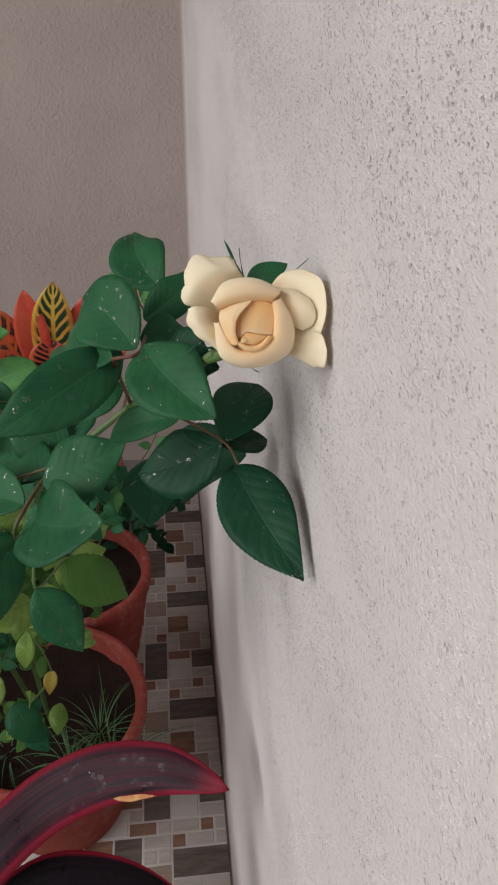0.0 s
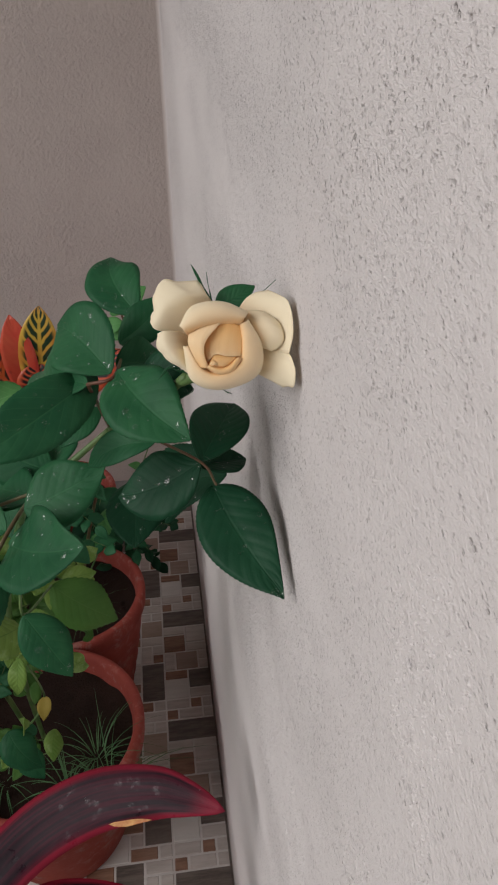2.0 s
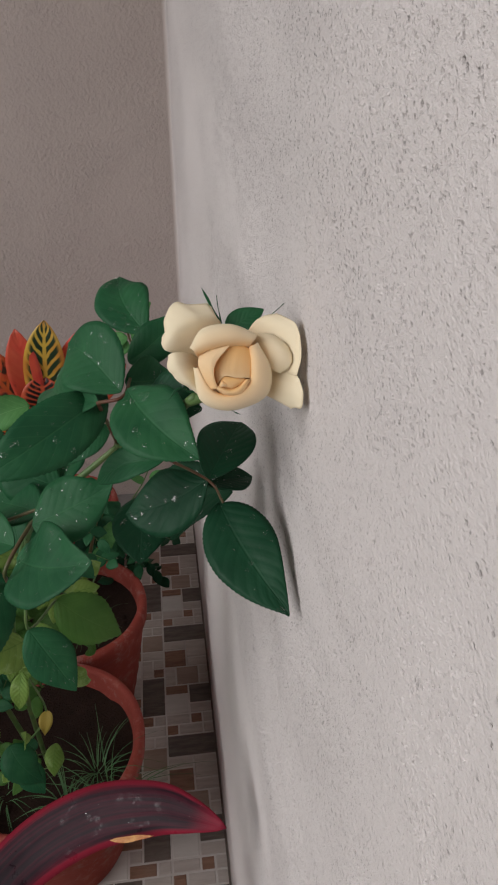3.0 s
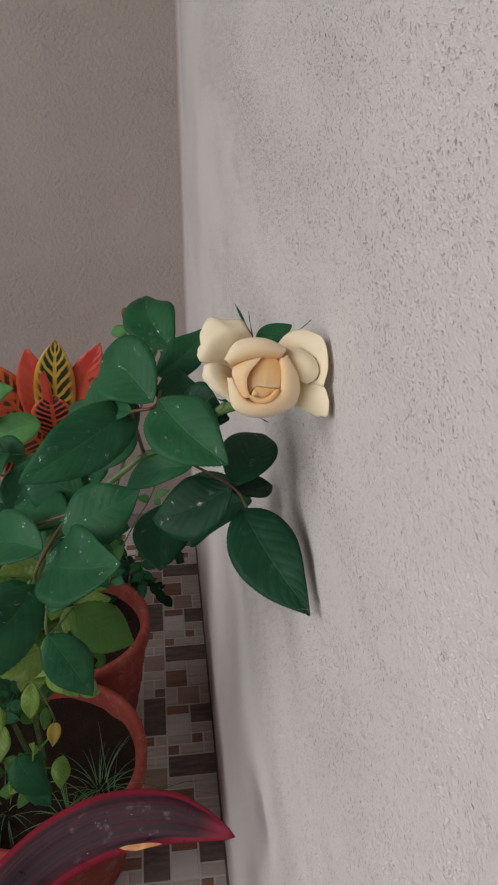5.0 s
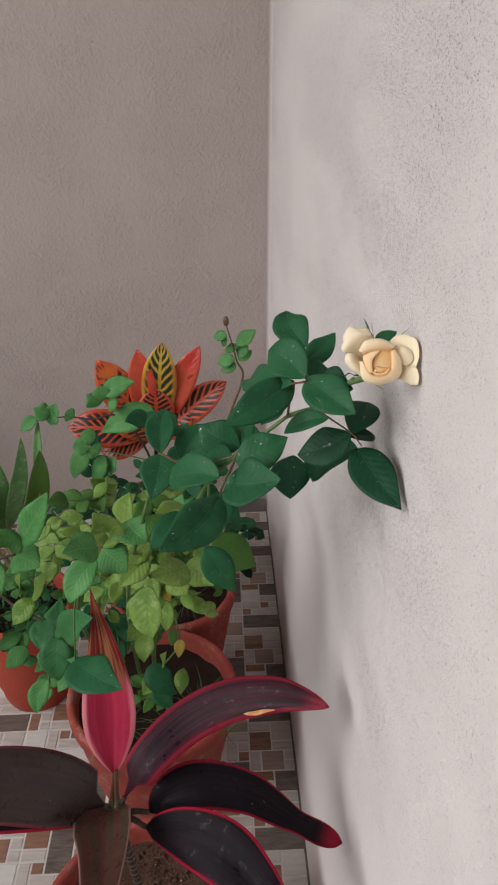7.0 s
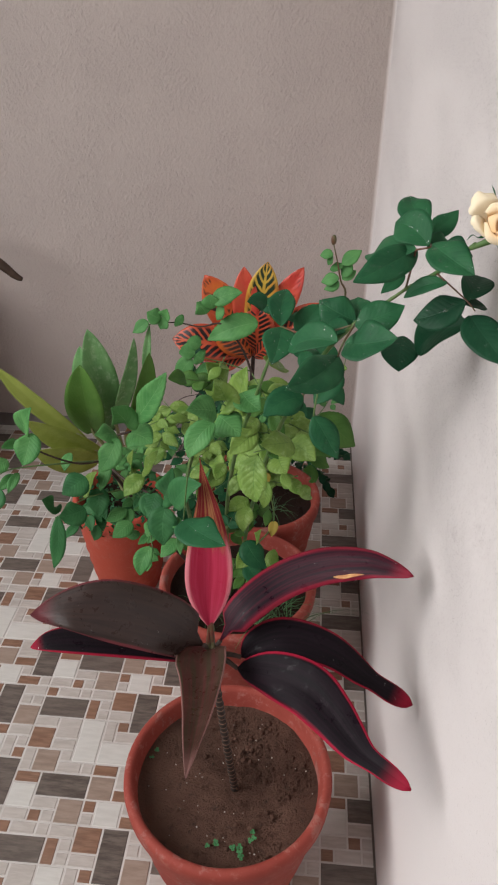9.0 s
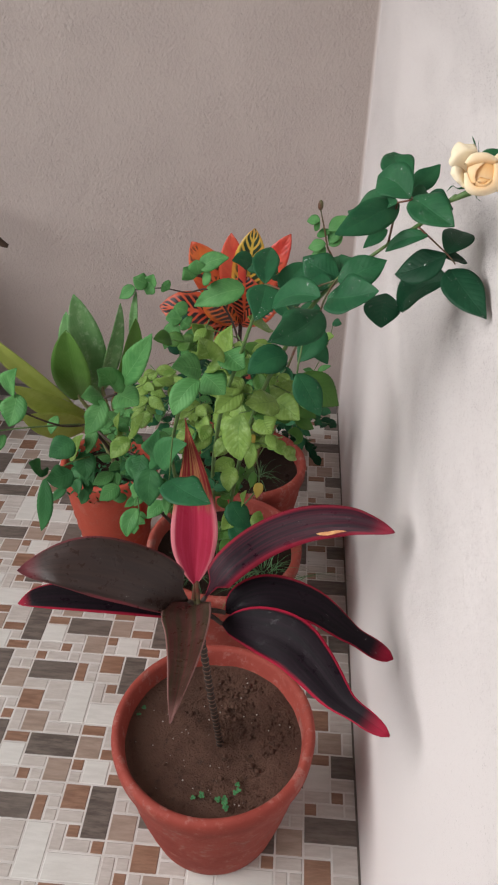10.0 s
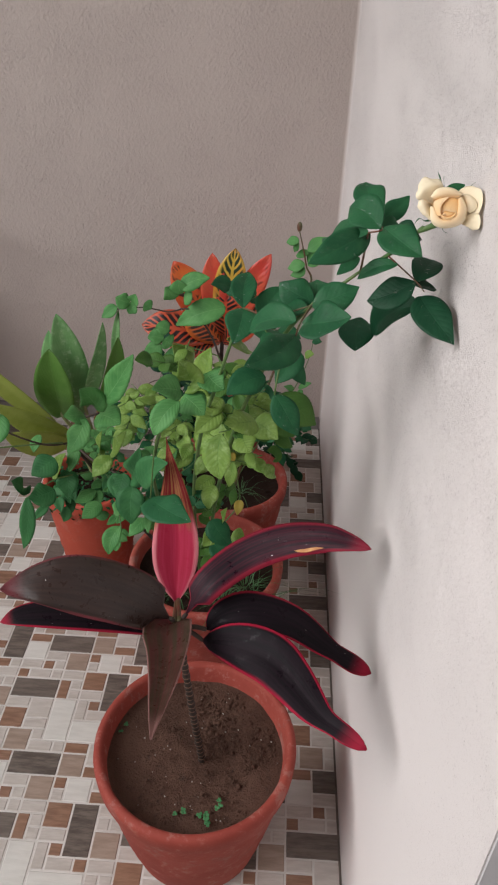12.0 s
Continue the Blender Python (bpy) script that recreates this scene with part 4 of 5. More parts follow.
FX = (FX + FZ.cross(FX) * -0.03).normalized()
FY = FZ.cross(FX)
FS = 0.0001345


def fl(x, y, z):
    p = HEART + (FX * (x - 320) + FY * (380 - y) * 0.9) * FS
    p = p + (FACING - p).normalized() * z * FS
    if p.x > -0.004:
        p.x = 0.0022 - 0.0062 * math.exp(-(p.x + 0.004) / 0.0062)
    return p


bm = bmesh.new()
tube(bm, ((-0.0420, 1.4415, 1.1525), fl(300, 395, -200), fl(322, 365, -180), fl(328, 350, -160)), 0.0019, 0.0056, 16, 12)
flower = part("flower", bm, "stem", rose, "cream and apricot rose in bloom")


def petal(*net, warm=(0.5, 1.0), seed=1, ruffle=2.5, n=22, m=18):
    """A petal over a coarse net of rows, each from one side of the petal to the other, from its base to its rim."""
    bm = bmesh.new()
    uvl = bm.loops.layers.uv.new("UVMap")
    rows = [curve_points(r, n) for r in net]
    cols = [curve_points([r[i] for r in rows], m) for i in range(n + 1)]
    grid = []
    for j in range(m + 1):
        v = j / m
        row = []
        for i in range(n + 1):
            u = i / n
            x, y, z = cols[i][j]
            k = v ** 4 * ruffle
            x += k * 2 * noise.noise((u * 5.0, seed * 3.7, 0.4)) + 0.5 * k * noise.noise((u * 17, seed, 4.4))
            y += k * 2 * noise.noise((u * 5.0, seed * 1.9, 7.4)) + 0.5 * k * noise.noise((u * 17, seed, 9.4))
            z += 2.0 * v * ruffle * noise.noise((u * 3, v * 3, seed * 2.3)) + 1.2 * noise.noise((u * 9, v * 2, seed))
            row.append((bm.verts.new(fl(x, y, z)), u, warm[0] + (warm[1] - warm[0]) * v))
        grid.append(row)
    faces = []
    for a, b in zip(grid, grid[1:]):
        for k in range(n):
            quad = (a[k], a[k + 1], b[k + 1], b[k])
            f = bm.faces.new([q[0] for q in quad])
            for lp, q in zip(f.loops, quad):
                lp[uvl].uv = (q[1], q[2])
            faces.append(f)
    bmesh.ops.recalc_face_normals(bm, faces=bm.faces[:])
    bmesh.ops.solidify(bm, geom=faces, thickness=0.00022)
    return part("petal", bm, "petal", flower)


# outer petals, opened wide
petal([(300, 330, -150), (310, 320, -150), (320, 310, -150), (330, 300, -150)],
      [(205, 288, -105), (238, 250, -85), (268, 215, -85), (304, 190, -105)],
      [(150, 276, -72), (182, 212, -52), (226, 168, -52), (290, 165, -80)],
      [(138, 258, -78), (141, 190, -74), (166, 127, -76), (268, 124, -98)], warm=(0.62, 1.0), seed=1, ruffle=7)
petal([(300, 340, -150), (305, 350, -150), (310, 360, -150), (320, 365, -150)],
      [(228, 285, -80), (232, 320, -60), (242, 350, -60), (268, 378, -85)],
      [(178, 277, -48), (184, 320, -28), (207, 360, -28), (254, 402, -52)],
      [(152, 288, -58), (153, 327, -48), (181, 368, -48), (240, 406, -58)], warm=(0.55, 0.97), seed=2)
petal([(340, 335, -165), (340, 345, -165), (340, 355, -165), (335, 365, -165)],
      [(420, 300, -95), (425, 335, -85), (420, 370, -85), (410, 395, -100)],
      [(500, 305, -45), (505, 345, -25), (490, 395, -25), (455, 417, -60)],
      [(530, 330, -5), (588, 386, 12), (566, 436, 0), (512, 448, -40)], warm=(0.55, 1.0), seed=3, ruffle=5)
petal([(335, 310, -160), (340, 320, -160), (345, 330, -160), (350, 345, -160)],
      [(385, 195, -100), (410, 235, -80), (420, 280, -80), (420, 330, -90)],
      [(420, 160, -80), (482, 200, -35), (507, 265, -25), (480, 335, -50)],
      [(462, 153, -75), (548, 180, -15), (582, 250, 20), (528, 345, 0)], warm=(0.6, 1.0), seed=4, ruffle=6)
petal([(345, 300, -120), (350, 315, -120), (355, 325, -120), (355, 335, -120)],
      [(385, 222, -60), (410, 245, -38), (425, 275, -32), (425, 315, -48)],
      [(420, 211, -46), (455, 235, -14), (470, 275, -8), (455, 327, -32)],
      [(452, 212, -46), (496, 250, -22), (513, 300, -16), (478, 338, -36)], warm=(0.5, 0.92), seed=5, ruffle=2)
# the cup, its rim rolled outward
petal([(245, 300, -60), (290, 290, -80), (340, 280, -80), (390, 290, -60)],
      [(233, 280, 2), (288, 255, 14), (345, 244, 14), (396, 242, 4)],
      [(223, 266, 12), (266, 220, 24), (336, 205, 26), (404, 228, 10)],
      [(216, 262, -6), (252, 200, -8), (333, 184, -6), (408, 214, -14)],
      [(222, 266, -45), (258, 206, -50), (334, 192, -50), (404, 222, -50)], warm=(0.35, 1.0), seed=6, ruffle=1.2)
petal([(375, 270, -50), (390, 310, -60), (385, 370, -60), (330, 400, -60), (275, 380, -60), (245, 320, -50)],
      [(388, 252, 0), (395, 310, 12), (388, 374, 14), (330, 409, 14), (281, 389, 10), (243, 320, -4)],
      [(404, 244, 6), (430, 310, 16), (420, 394, 16), (335, 440, 14), (264, 411, 10), (234, 325, -2)],
      [(408, 236, -10), (450, 322, -14), (436, 412, -18), (335, 458, -22), (250, 428, -18), (226, 322, -24)],
      [(402, 246, -60), (440, 325, -60), (425, 402, -64), (335, 446, -66), (260, 420, -60), (234, 326, -60)], warm=(0.28, 1.0), seed=7, ruffle=1.2, n=36)
# the furled heart
petal([(250, 292, -40), (285, 268, -34), (330, 254, -30), (388, 262, -40)],
      [(248, 320, -22), (285, 310, -14), (340, 300, -10), (394, 310, -20)],
      [(262, 362, -30), (296, 352, -12), (345, 346, -6), (390, 350, -25)],
      [(285, 395, -45), (315, 392, -30), (345, 392, -30), (375, 388, -45)], warm=(0.02, 0.25), seed=8, ruffle=0.5)
petal([(290, 300, 0), (320, 257, -5), (360, 247, -6), (393, 262, -8)],
      [(288, 325, 5), (318, 300, 10), (355, 295, 12), (395, 305, 4)],
      [(292, 350, 8), (315, 335, 15), (350, 335, 16), (393, 335, 7)],
      [(297, 372, 11), (318, 347, 19), (350, 352, 20), (391, 353, 9)], warm=(0.26, 0.52), seed=9, ruffle=0.6)
petal([(243, 286, -10), (275, 266, 0), (305, 255, 6), (333, 247, 8)],
      [(241, 312, 6), (262, 302, 20), (280, 301, 28), (294, 303, 28)],
      [(254, 347, 9), (268, 347, 22), (280, 346, 30), (288, 346, 30)],
      [(274, 388, 8), (285, 391, 18), (293, 390, 24), (301, 388, 24)], warm=(0.62, 0.40), seed=10, ruffle=0.5)
petal([(306, 372, 0), (325, 380, -5), (350, 378, -5), (372, 362, 0)],
      [(301, 380, 24), (328, 394, 27), (358, 388, 27), (384, 356, 22)],
      [(297, 387, 22), (330, 405, 24), (366, 397, 22), (392, 357, 16)],
      [(296, 392, -10), (328, 413, -8), (370, 405, -8), (397, 360, -10)], warm=(0.22, 0.62), seed=11, ruffle=0.4)
petal([(305, 366, 8), (316, 349, 14), (345, 350, 15), (378, 353, 8)],
      [(308, 375, 18), (319, 365, 25), (345, 365, 25), (374, 360, 16)],
      [(312, 384, 16), (323, 381, 25), (345, 381, 23), (366, 370, 14)],
      [(316, 389, 3), (326, 389, 8), (345, 389, 8), (362, 379, 3)], warm=(0.25, 0.5), seed=12, ruffle=0.4)
petal([(303, 372, 12), (308, 362, 16), (316, 360, 18), (324, 366, 16)],
      [(304, 378, 26), (309, 371, 31), (317, 370, 32), (325, 373, 28)],
      [(307, 385, 22), (313, 381, 30), (320, 380, 30), (328, 382, 24)], warm=(0.3, 0.55), seed=13, ruffle=0.3)
for a, b, c, w in (((300, 190, -110), (272, 128, -95), (246, 76, -95), 30), ((300, 170, -112), (292, 130, -108), (288, 98, -108), 10), ((410, 180, -130), (448, 150, -125), (487, 118, -130), 9), ((232, 400, -120), (185, 392, -105), (158, 428, -110), 26), ((330, 440, -110), (345, 462, -100), (362, 470, -105), 12)):
    bm, g = blade((fl(325, 330, -150), fl(*a), fl(*b), fl(*c)), w * FS, FZ, lambda v: max(0.04, (1 - v) ** 0.7 * (0.6 + 0.4 * math.sin(v * 9))), n=14, across=4, fold=0.3)
    part("sepal", bm, "rose", flower)
leaf(rose, fl(318, 215, -150), fl(422, 140, -135), 0.010, "rose")

# the leafy rose spray beside it
spray = thing("rose_spray", (-0.40, 1.98, 0.25), "second rose shoot with fresh light green leaflets", "rose bush")
stalk(spray, "cane", ((-0.36, 1.96, 0.24), (-0.44, 1.90, 0.42), (-0.50, 1.87, 0.56), (-0.519, 1.850, 0.618), (-0.49, 1.83, 0.68), (-0.452, 1.80, 0.715)), 0.004, 0.0018, "stem_dark", 30)
stalk(spray, "shoot", ((-0.519, 1.850, 0.618), (-0.47, 1.80, 0.617), (-0.414, 1.760, 0.615), (-0.347, 1.680, 0.612), (-0.334, 1.60, 0.68)), 0.0024, 0.0014, "stem_dark", 24)
stalk(spray, "shoot", ((-0.519, 1.850, 0.618), (-0.551, 1.800, 0.645), (-0.591, 1.750, 0.701), (-0.60, 1.74, 0.73)), 0.002, 0.0012, "stem_dark", 20)
stalk(spray, "shoot", ((-0.53, 1.83, 0.63), (-0.58, 1.78, 0.655), (-0.640, 1.750, 0.662), (-0.67, 1.74, 0.65)), 0.0016, 0.001, "stem", 20)
stalk(spray, "shoot", ((-0.50, 1.87, 0.54), (-0.55, 1.82, 0.555), (-0.60, 1.79, 0.53)), 0.0016, 0.001, "stem", 14)
stalk(spray, "shoot", ((-0.42, 1.76, 0.61), (-0.42, 1.75, 0.56), (-0.41, 1.72, 0.53)), 0.0014, 0.001, "stem", 14)
leaf(spray, (-0.440, 1.800, 0.739), (-0.380, 1.770, 0.843), 0.041, "bright", 0)
leaf(spray, (-0.452, 1.800, 0.719), (-0.471, 1.770, 0.776), 0.038, "bright", 0)
leaf(spray, (-0.455, 1.800, 0.711), (-0.410, 1.770, 0.714), 0.046, "bright", 0)
leaf(spray, (-0.476, 1.800, 0.710), (-0.502, 1.770, 0.724), 0.033, "bright", 0)
leaf(spray, (-0.468, 1.780, 0.715), (-0.496, 1.750, 0.666), 0.035, "bright", 0)
leaf(spray, (-0.513, 1.850, 0.611), (-0.522, 1.820, 0.574), 0.022, "bright", 0)
leaf(spray, (-0.463, 1.850, 0.596), (-0.455, 1.820, 0.667), 0.020, "lime", 0)
leaf(spray, (-0.444, 1.820, 0.617), (-0.406, 1.790, 0.689), 0.027, "lime", 0)
leaf(spray, (-0.437, 1.800, 0.629), (-0.465, 1.770, 0.604), 0.031, "lime", 0)
leaf(spray, (-0.565, 1.850, 0.535), (-0.523, 1.820, 0.615), 0.027, "lime", 0)
leaf(spray, (-0.537, 1.800, 0.617), (-0.572, 1.770, 0.600), 0.043, "mid", 0)
leaf(spray, (-0.546, 1.800, 0.547), (-0.584, 1.770, 0.550), 0.042, "mid", 0)
leaf(spray, (-0.590, 1.780, 0.544), (-0.601, 1.750, 0.447), 0.026, "mid", 0)
leaf(spray, (-0.599, 1.800, 0.543), (-0.609, 1.770, 0.585), 0.030, "mid", 0)
leaf(spray, (-0.540, 1.850, 0.555), (-0.531, 1.820, 0.514), 0.037, "mid", 0)
leaf(spray, (-0.486, 1.850, 0.513), (-0.519, 1.820, 0.505), 0.025, "bright", 0)
leaf(spray, (-0.480, 1.850, 0.513), (-0.477, 1.820, 0.497), 0.017, "bright", 0)
leaf(spray, (-0.471, 1.820, 0.508), (-0.500, 1.790, 0.493), 0.031, "bright", 0)
leaf(spray, (-0.419, 1.750, 0.630), (-0.415, 1.720, 0.601), 0.023, "mid", 0)
leaf(spray, (-0.405, 1.750, 0.631), (-0.415, 1.720, 0.604), 0.034, "mid", 0)
leaf(spray, (-0.386, 1.720, 0.641), (-0.363, 1.690, 0.726), 0.036, "mid", 0)
leaf(spray, (-0.380, 1.700, 0.643), (-0.380, 1.670, 0.590), 0.042, "mid", 0)
leaf(spray, (-0.359, 1.660, 0.679), (-0.310, 1.630, 0.744), 0.040, "mid", 0)
leaf(spray, (-0.412, 1.720, 0.540), (-0.428, 1.690, 0.502), 0.029, "bright", 0)
leaf(spray, (-0.369, 1.720, 0.561), (-0.391, 1.690, 0.545), 0.025, "bright", 0)
leaf(spray, (-0.368, 1.700, 0.623), (-0.355, 1.670, 0.619), 0.016, "bright", 0)
leaf(spray, (-0.358, 1.700, 0.588), (-0.354, 1.670, 0.572), 0.013, "bright", 0)
leaf(spray, (-0.413, 1.750, 0.574), (-0.418, 1.720, 0.561), 0.023, "bright", 0)
leaf(spray, (-0.606, 1.750, 0.731), (-0.577, 1.720, 0.800), 0.039, "bright", 0)
leaf(spray, (-0.584, 1.720, 0.754), (-0.594, 1.690, 0.714), 0.037, "bright", 0)
leaf(spray, (-0.618, 1.750, 0.712), (-0.637, 1.720, 0.723), 0.018, "bright", 0)
leaf(spray, (-0.646, 1.750, 0.680), (-0.663, 1.720, 0.671), 0.024, "bright", 0)
leaf(spray, (-0.640, 1.750, 0.651), (-0.660, 1.720, 0.637), 0.017, "bright", 0)
leaf(spray, (-0.631, 1.750, 0.655), (-0.642, 1.720, 0.634), 0.015, "bright", 0)
leaf(spray, (-0.654, 1.720, 0.644), (-0.658, 1.690, 0.612), 0.033, "mid", 0)
leaf(spray, (-0.576, 1.850, 0.631), (-0.581, 1.820, 0.612), 0.018, "bright", 0)
thicket(spray, (-0.47, 1.88, 0.58), (0.10, 0.06, 0.12), 6, ("bright", "bright", "mid"), 15, 0.026)
thicket(spray, (-0.55, 1.86, 0.52), (0.06, 0.05, 0.06), 3, ("mid", "bright"), 16, 0.028)
thicket(spray, (-0.45, 1.86, 0.46), (0.08, 0.06, 0.09), 5, ("mid", "bright", "mid"), 17, 0.026)
thicket(spray, (-0.44, 1.90, 0.66), (0.06, 0.06, 0.07), 5, ("bright", "lime"), 18, 0.030)

# the taller thin rose behind
sprig = thing("climbing_rose", (-0.268, 2.215, 0.25), "thin rose shoots with small leaves and a closed bud", "rose bush")
stalk(sprig, "cane", ((-0.25, 2.215, 0.24), (-0.20, 2.24, 0.45), (-0.13, 2.31, 0.65), (-0.093, 2.33, 0.749), (-0.105, 2.33, 0.788), (-0.114, 2.33, 0.825), (-0.126, 2.33, 0.868)), 0.0035, 0.0012, "stem_red", 30)
stalk(sprig, "cane", ((-0.28, 2.215, 0.24), (-0.27, 2.24, 0.42), (-0.29, 2.25, 0.6), (-0.345, 2.25, 0.705), (-0.401, 2.25, 0.702), (-0.457, 2.25, 0.709), (-0.526, 2.25, 0.700)), 0.0035, 0.0010, "stem_dark", 36)
stalk(sprig, "shoot", ((-0.29, 2.25, 0.6), (-0.36, 2.25, 0.62), (-0.416, 2.25, 0.629), (-0.43, 2.25, 0.61)), 0.0016, 0.001, "stem", 18)
stalk(sprig, "dry_shoot", ((-0.27, 2.22, 0.27), (-0.36, 2.2, 0.45), (-0.382, 2.150, 0.582), (-0.407, 2.150, 0.588), (-0.438, 2.150, 0.573), (-0.462, 2.150, 0.534), (-0.470, 2.150, 0.499), (-0.461, 2.150, 0.475)), 0.0012, 0.0006, "stem_dark", 40)
stalk(sprig, "dry_shoot", ((-0.443, 2.100, 0.431), (-0.432, 2.100, 0.477), (-0.407, 2.100, 0.529), (-0.382, 2.100, 0.559)), 0.001, 0.0006, "stem_dark", 20)
stalk(sprig, "dry_shoot", ((-0.476, 2.100, 0.452), (-0.445, 2.100, 0.502), (-0.409, 2.100, 0.536)), 0.001, 0.0006, "stem_dark", 20)
stalk(sprig, "shoot", ((-0.25, 2.225, 0.26), (-0.15, 2.32, 0.42), (-0.110, 2.450, 0.410), (-0.079, 2.450, 0.495), (-0.068, 2.450, 0.559)), 0.0016, 0.0008, "stem", 24)
for b, e, w, k in (((-0.087, 2.450, 0.507), (-0.065, 2.440, 0.520), 0.022, "lime"), ((-0.110, 2.450, 0.410), (-0.137, 2.440, 0.424), 0.016, "bright"), ((-0.098, 2.450, 0.414), (-0.065, 2.440, 0.438), 0.014, "bright"), ((-0.095, 2.450, 0.411), (-0.086, 2.440, 0.400), 0.014, "bright"), ((-0.070, 2.450, 0.556), (-0.049, 2.440, 0.556), 0.020, "rose")):
    leaf(sprig, b, e, w, k)
bm = bmesh.new()
bmesh.ops.create_uvsphere(bm, u_segments=10, v_segments=8, radius=1, matrix=Matrix.Translation((-0.126, 2.33, 0.876)) @ Matrix.Diagonal((0.006, 0.006, 0.011, 1)))
part("bud", bm, "stem_red", sprig, "small closed reddish bud")


def small_leaf(base, tip, width):
    t = Vector(tip)
    leaf(sprig, base, t + (t - EYES) * 0.019, width * 1.2, "bright")


small_leaf((-0.514, 2.250, 0.709), (-0.542, 2.220, 0.695), 0.022)
small_leaf((-0.485, 2.250, 0.716), (-0.508, 2.220, 0.744), 0.029)
small_leaf((-0.475, 2.250, 0.717), (-0.465, 2.220, 0.753), 0.024)
small_leaf((-0.473, 2.250, 0.714), (-0.482, 2.220, 0.707), 0.022)
small_leaf((-0.454, 2.250, 0.718), (-0.433, 2.220, 0.721), 0.022)
small_leaf((-0.388, 2.250, 0.732), (-0.402, 2.220, 0.771), 0.029)
small_leaf((-0.373, 2.250, 0.745), (-0.374, 2.220, 0.789), 0.031)
small_leaf((-0.373, 2.250, 0.758), (-0.307, 2.220, 0.796), 0.031)
small_leaf((-0.367, 2.250, 0.733), (-0.345, 2.220, 0.762), 0.031)
small_leaf((-0.276, 2.250, 0.718), (-0.381, 2.220, 0.686), 0.042)
small_leaf((-0.414, 2.250, 0.636), (-0.444, 2.220, 0.652), 0.030)
small_leaf((-0.414, 2.250, 0.634), (-0.391, 2.220, 0.636), 0.030)
small_leaf((-0.421, 2.250, 0.625), (-0.450, 2.220, 0.579), 0.030)
small_leaf((-0.389, 2.250, 0.617), (-0.414, 2.220, 0.567), 0.025)
small_leaf((-0.401, 2.250, 0.658), (-0.426, 2.220, 0.680), 0.025)
small_leaf((-0.364, 2.250, 0.611), (-0.376, 2.220, 0.583), 0.025)
small_leaf((-0.125, 2.330, 0.844), (-0.152, 2.310, 0.849), 0.017)
small_leaf((-0.125, 2.330, 0.841), (-0.134, 2.310, 0.829), 0.015)
small_leaf((-0.110, 2.330, 0.811), (-0.118, 2.310, 0.836), 0.024)
small_leaf((-0.105, 2.330, 0.824), (-0.067, 2.310, 0.863), 0.024)
small_leaf((-0.109, 2.330, 0.794), (-0.146, 2.310, 0.791), 0.022)
small_leaf((-0.108, 2.330, 0.785), (-0.139, 2.310, 0.775), 0.020)
small_leaf((-0.103, 2.330, 0.798), (-0.088, 2.310, 0.838), 0.022)
small_leaf((-0.103, 2.330, 0.792), (-0.075, 2.310, 0.820), 0.017)
thicket(sprig, (-0.24, 2.2, 0.50), (0.09, 0.06, 0.14), 14, ("rose", "rose", "bright"), 25, 0.030)

thicket(sprig, (-0.42, 2.08, 0.47), (0.10, 0.06, 0.10), 8, ("rose", "rose", "bright"), 26, 0.026)
# dense dark leaves added behind the bushes, mostly hidden, to shade the corner floor
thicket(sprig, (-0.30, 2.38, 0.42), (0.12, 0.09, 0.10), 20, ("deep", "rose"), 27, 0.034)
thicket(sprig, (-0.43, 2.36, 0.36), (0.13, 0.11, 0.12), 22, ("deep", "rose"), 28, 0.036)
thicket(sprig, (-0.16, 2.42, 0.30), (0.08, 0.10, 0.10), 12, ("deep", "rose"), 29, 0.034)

# the croton
croton = thing("croton", (-0.31, 2.56, 0.23), "croton with orange, red and yellow leaves veined in black", "plant")
stalk(croton, "stem", ((-0.31, 2.56, 0.22), (-0.312, 2.55, 0.36), (-0.305, 2.535, 0.53)), 0.007, 0.005, "stem_dark", 16)


def croton_leaf(base, tip, width, kind):
    COUNT[0] += 1
    b, t = Vector(base), Vector(tip)
    b = b + Vector((0, 0, -0.01))
    out = Vector((0, -0.75, 0.55))
    ax = t - b
    ctrl = (b, b + ax * 0.35 + out * 0.02, b + ax * 0.7 + out * 0.018, t)
    bm, g = blade(ctrl, width, out + Vector((ax.x * 0.8, 0, 0)), lambda v: max(0.03, math.sin(math.pi * (0.06 + 0.94 * v) ** 1.15) ** 0.75) if v < 0.99 else 0.03, n=16, across=8, fold=0.25, bend=0.1, seed=COUNT[0], thick=0.001, ripple=0.015)
    part("leaf", bm, "croton%d" % kind, croton)


croton_leaf((-0.299, 2.530, 0.524), (-0.272, 2.500, 0.764), 0.083, 0)
croton_leaf((-0.318, 2.530, 0.523), (-0.329, 2.500, 0.750), 0.066, 3)
croton_leaf((-0.318, 2.530, 0.523), (-0.425, 2.500, 0.725), 0.089, 1)
croton_leaf((-0.296, 2.530, 0.524), (-0.186, 2.500, 0.754), 0.065, 3)
croton_leaf((-0.318, 2.530, 0.523), (-0.512, 2.500, 0.551), 0.095, 2)
croton_leaf((-0.296, 2.530, 0.516), (-0.126, 2.500, 0.663), 0.075, 2)
croton_leaf((-0.311, 2.530, 0.507), (-0.395, 2.500, 0.604), 0.090, 1)
croton_leaf((-0.326, 2.530, 0.506), (-0.442, 2.500, 0.481), 0.075, 2)
croton_leaf((-0.296, 2.530, 0.524), (-0.295, 2.500, 0.647), 0.089, 2)
croton_leaf((-0.303, 2.530, 0.507), (-0.208, 2.500, 0.590), 0.075, 2)

# the broad-leaved cane plant in the side pot
cane = thing("cane_plant", (-0.575, 2.2, 0.22), "leafy cane plant with broad pale-marked green leaves", "plant")
FOOT = Vector((-0.575, 2.20, 0.225))


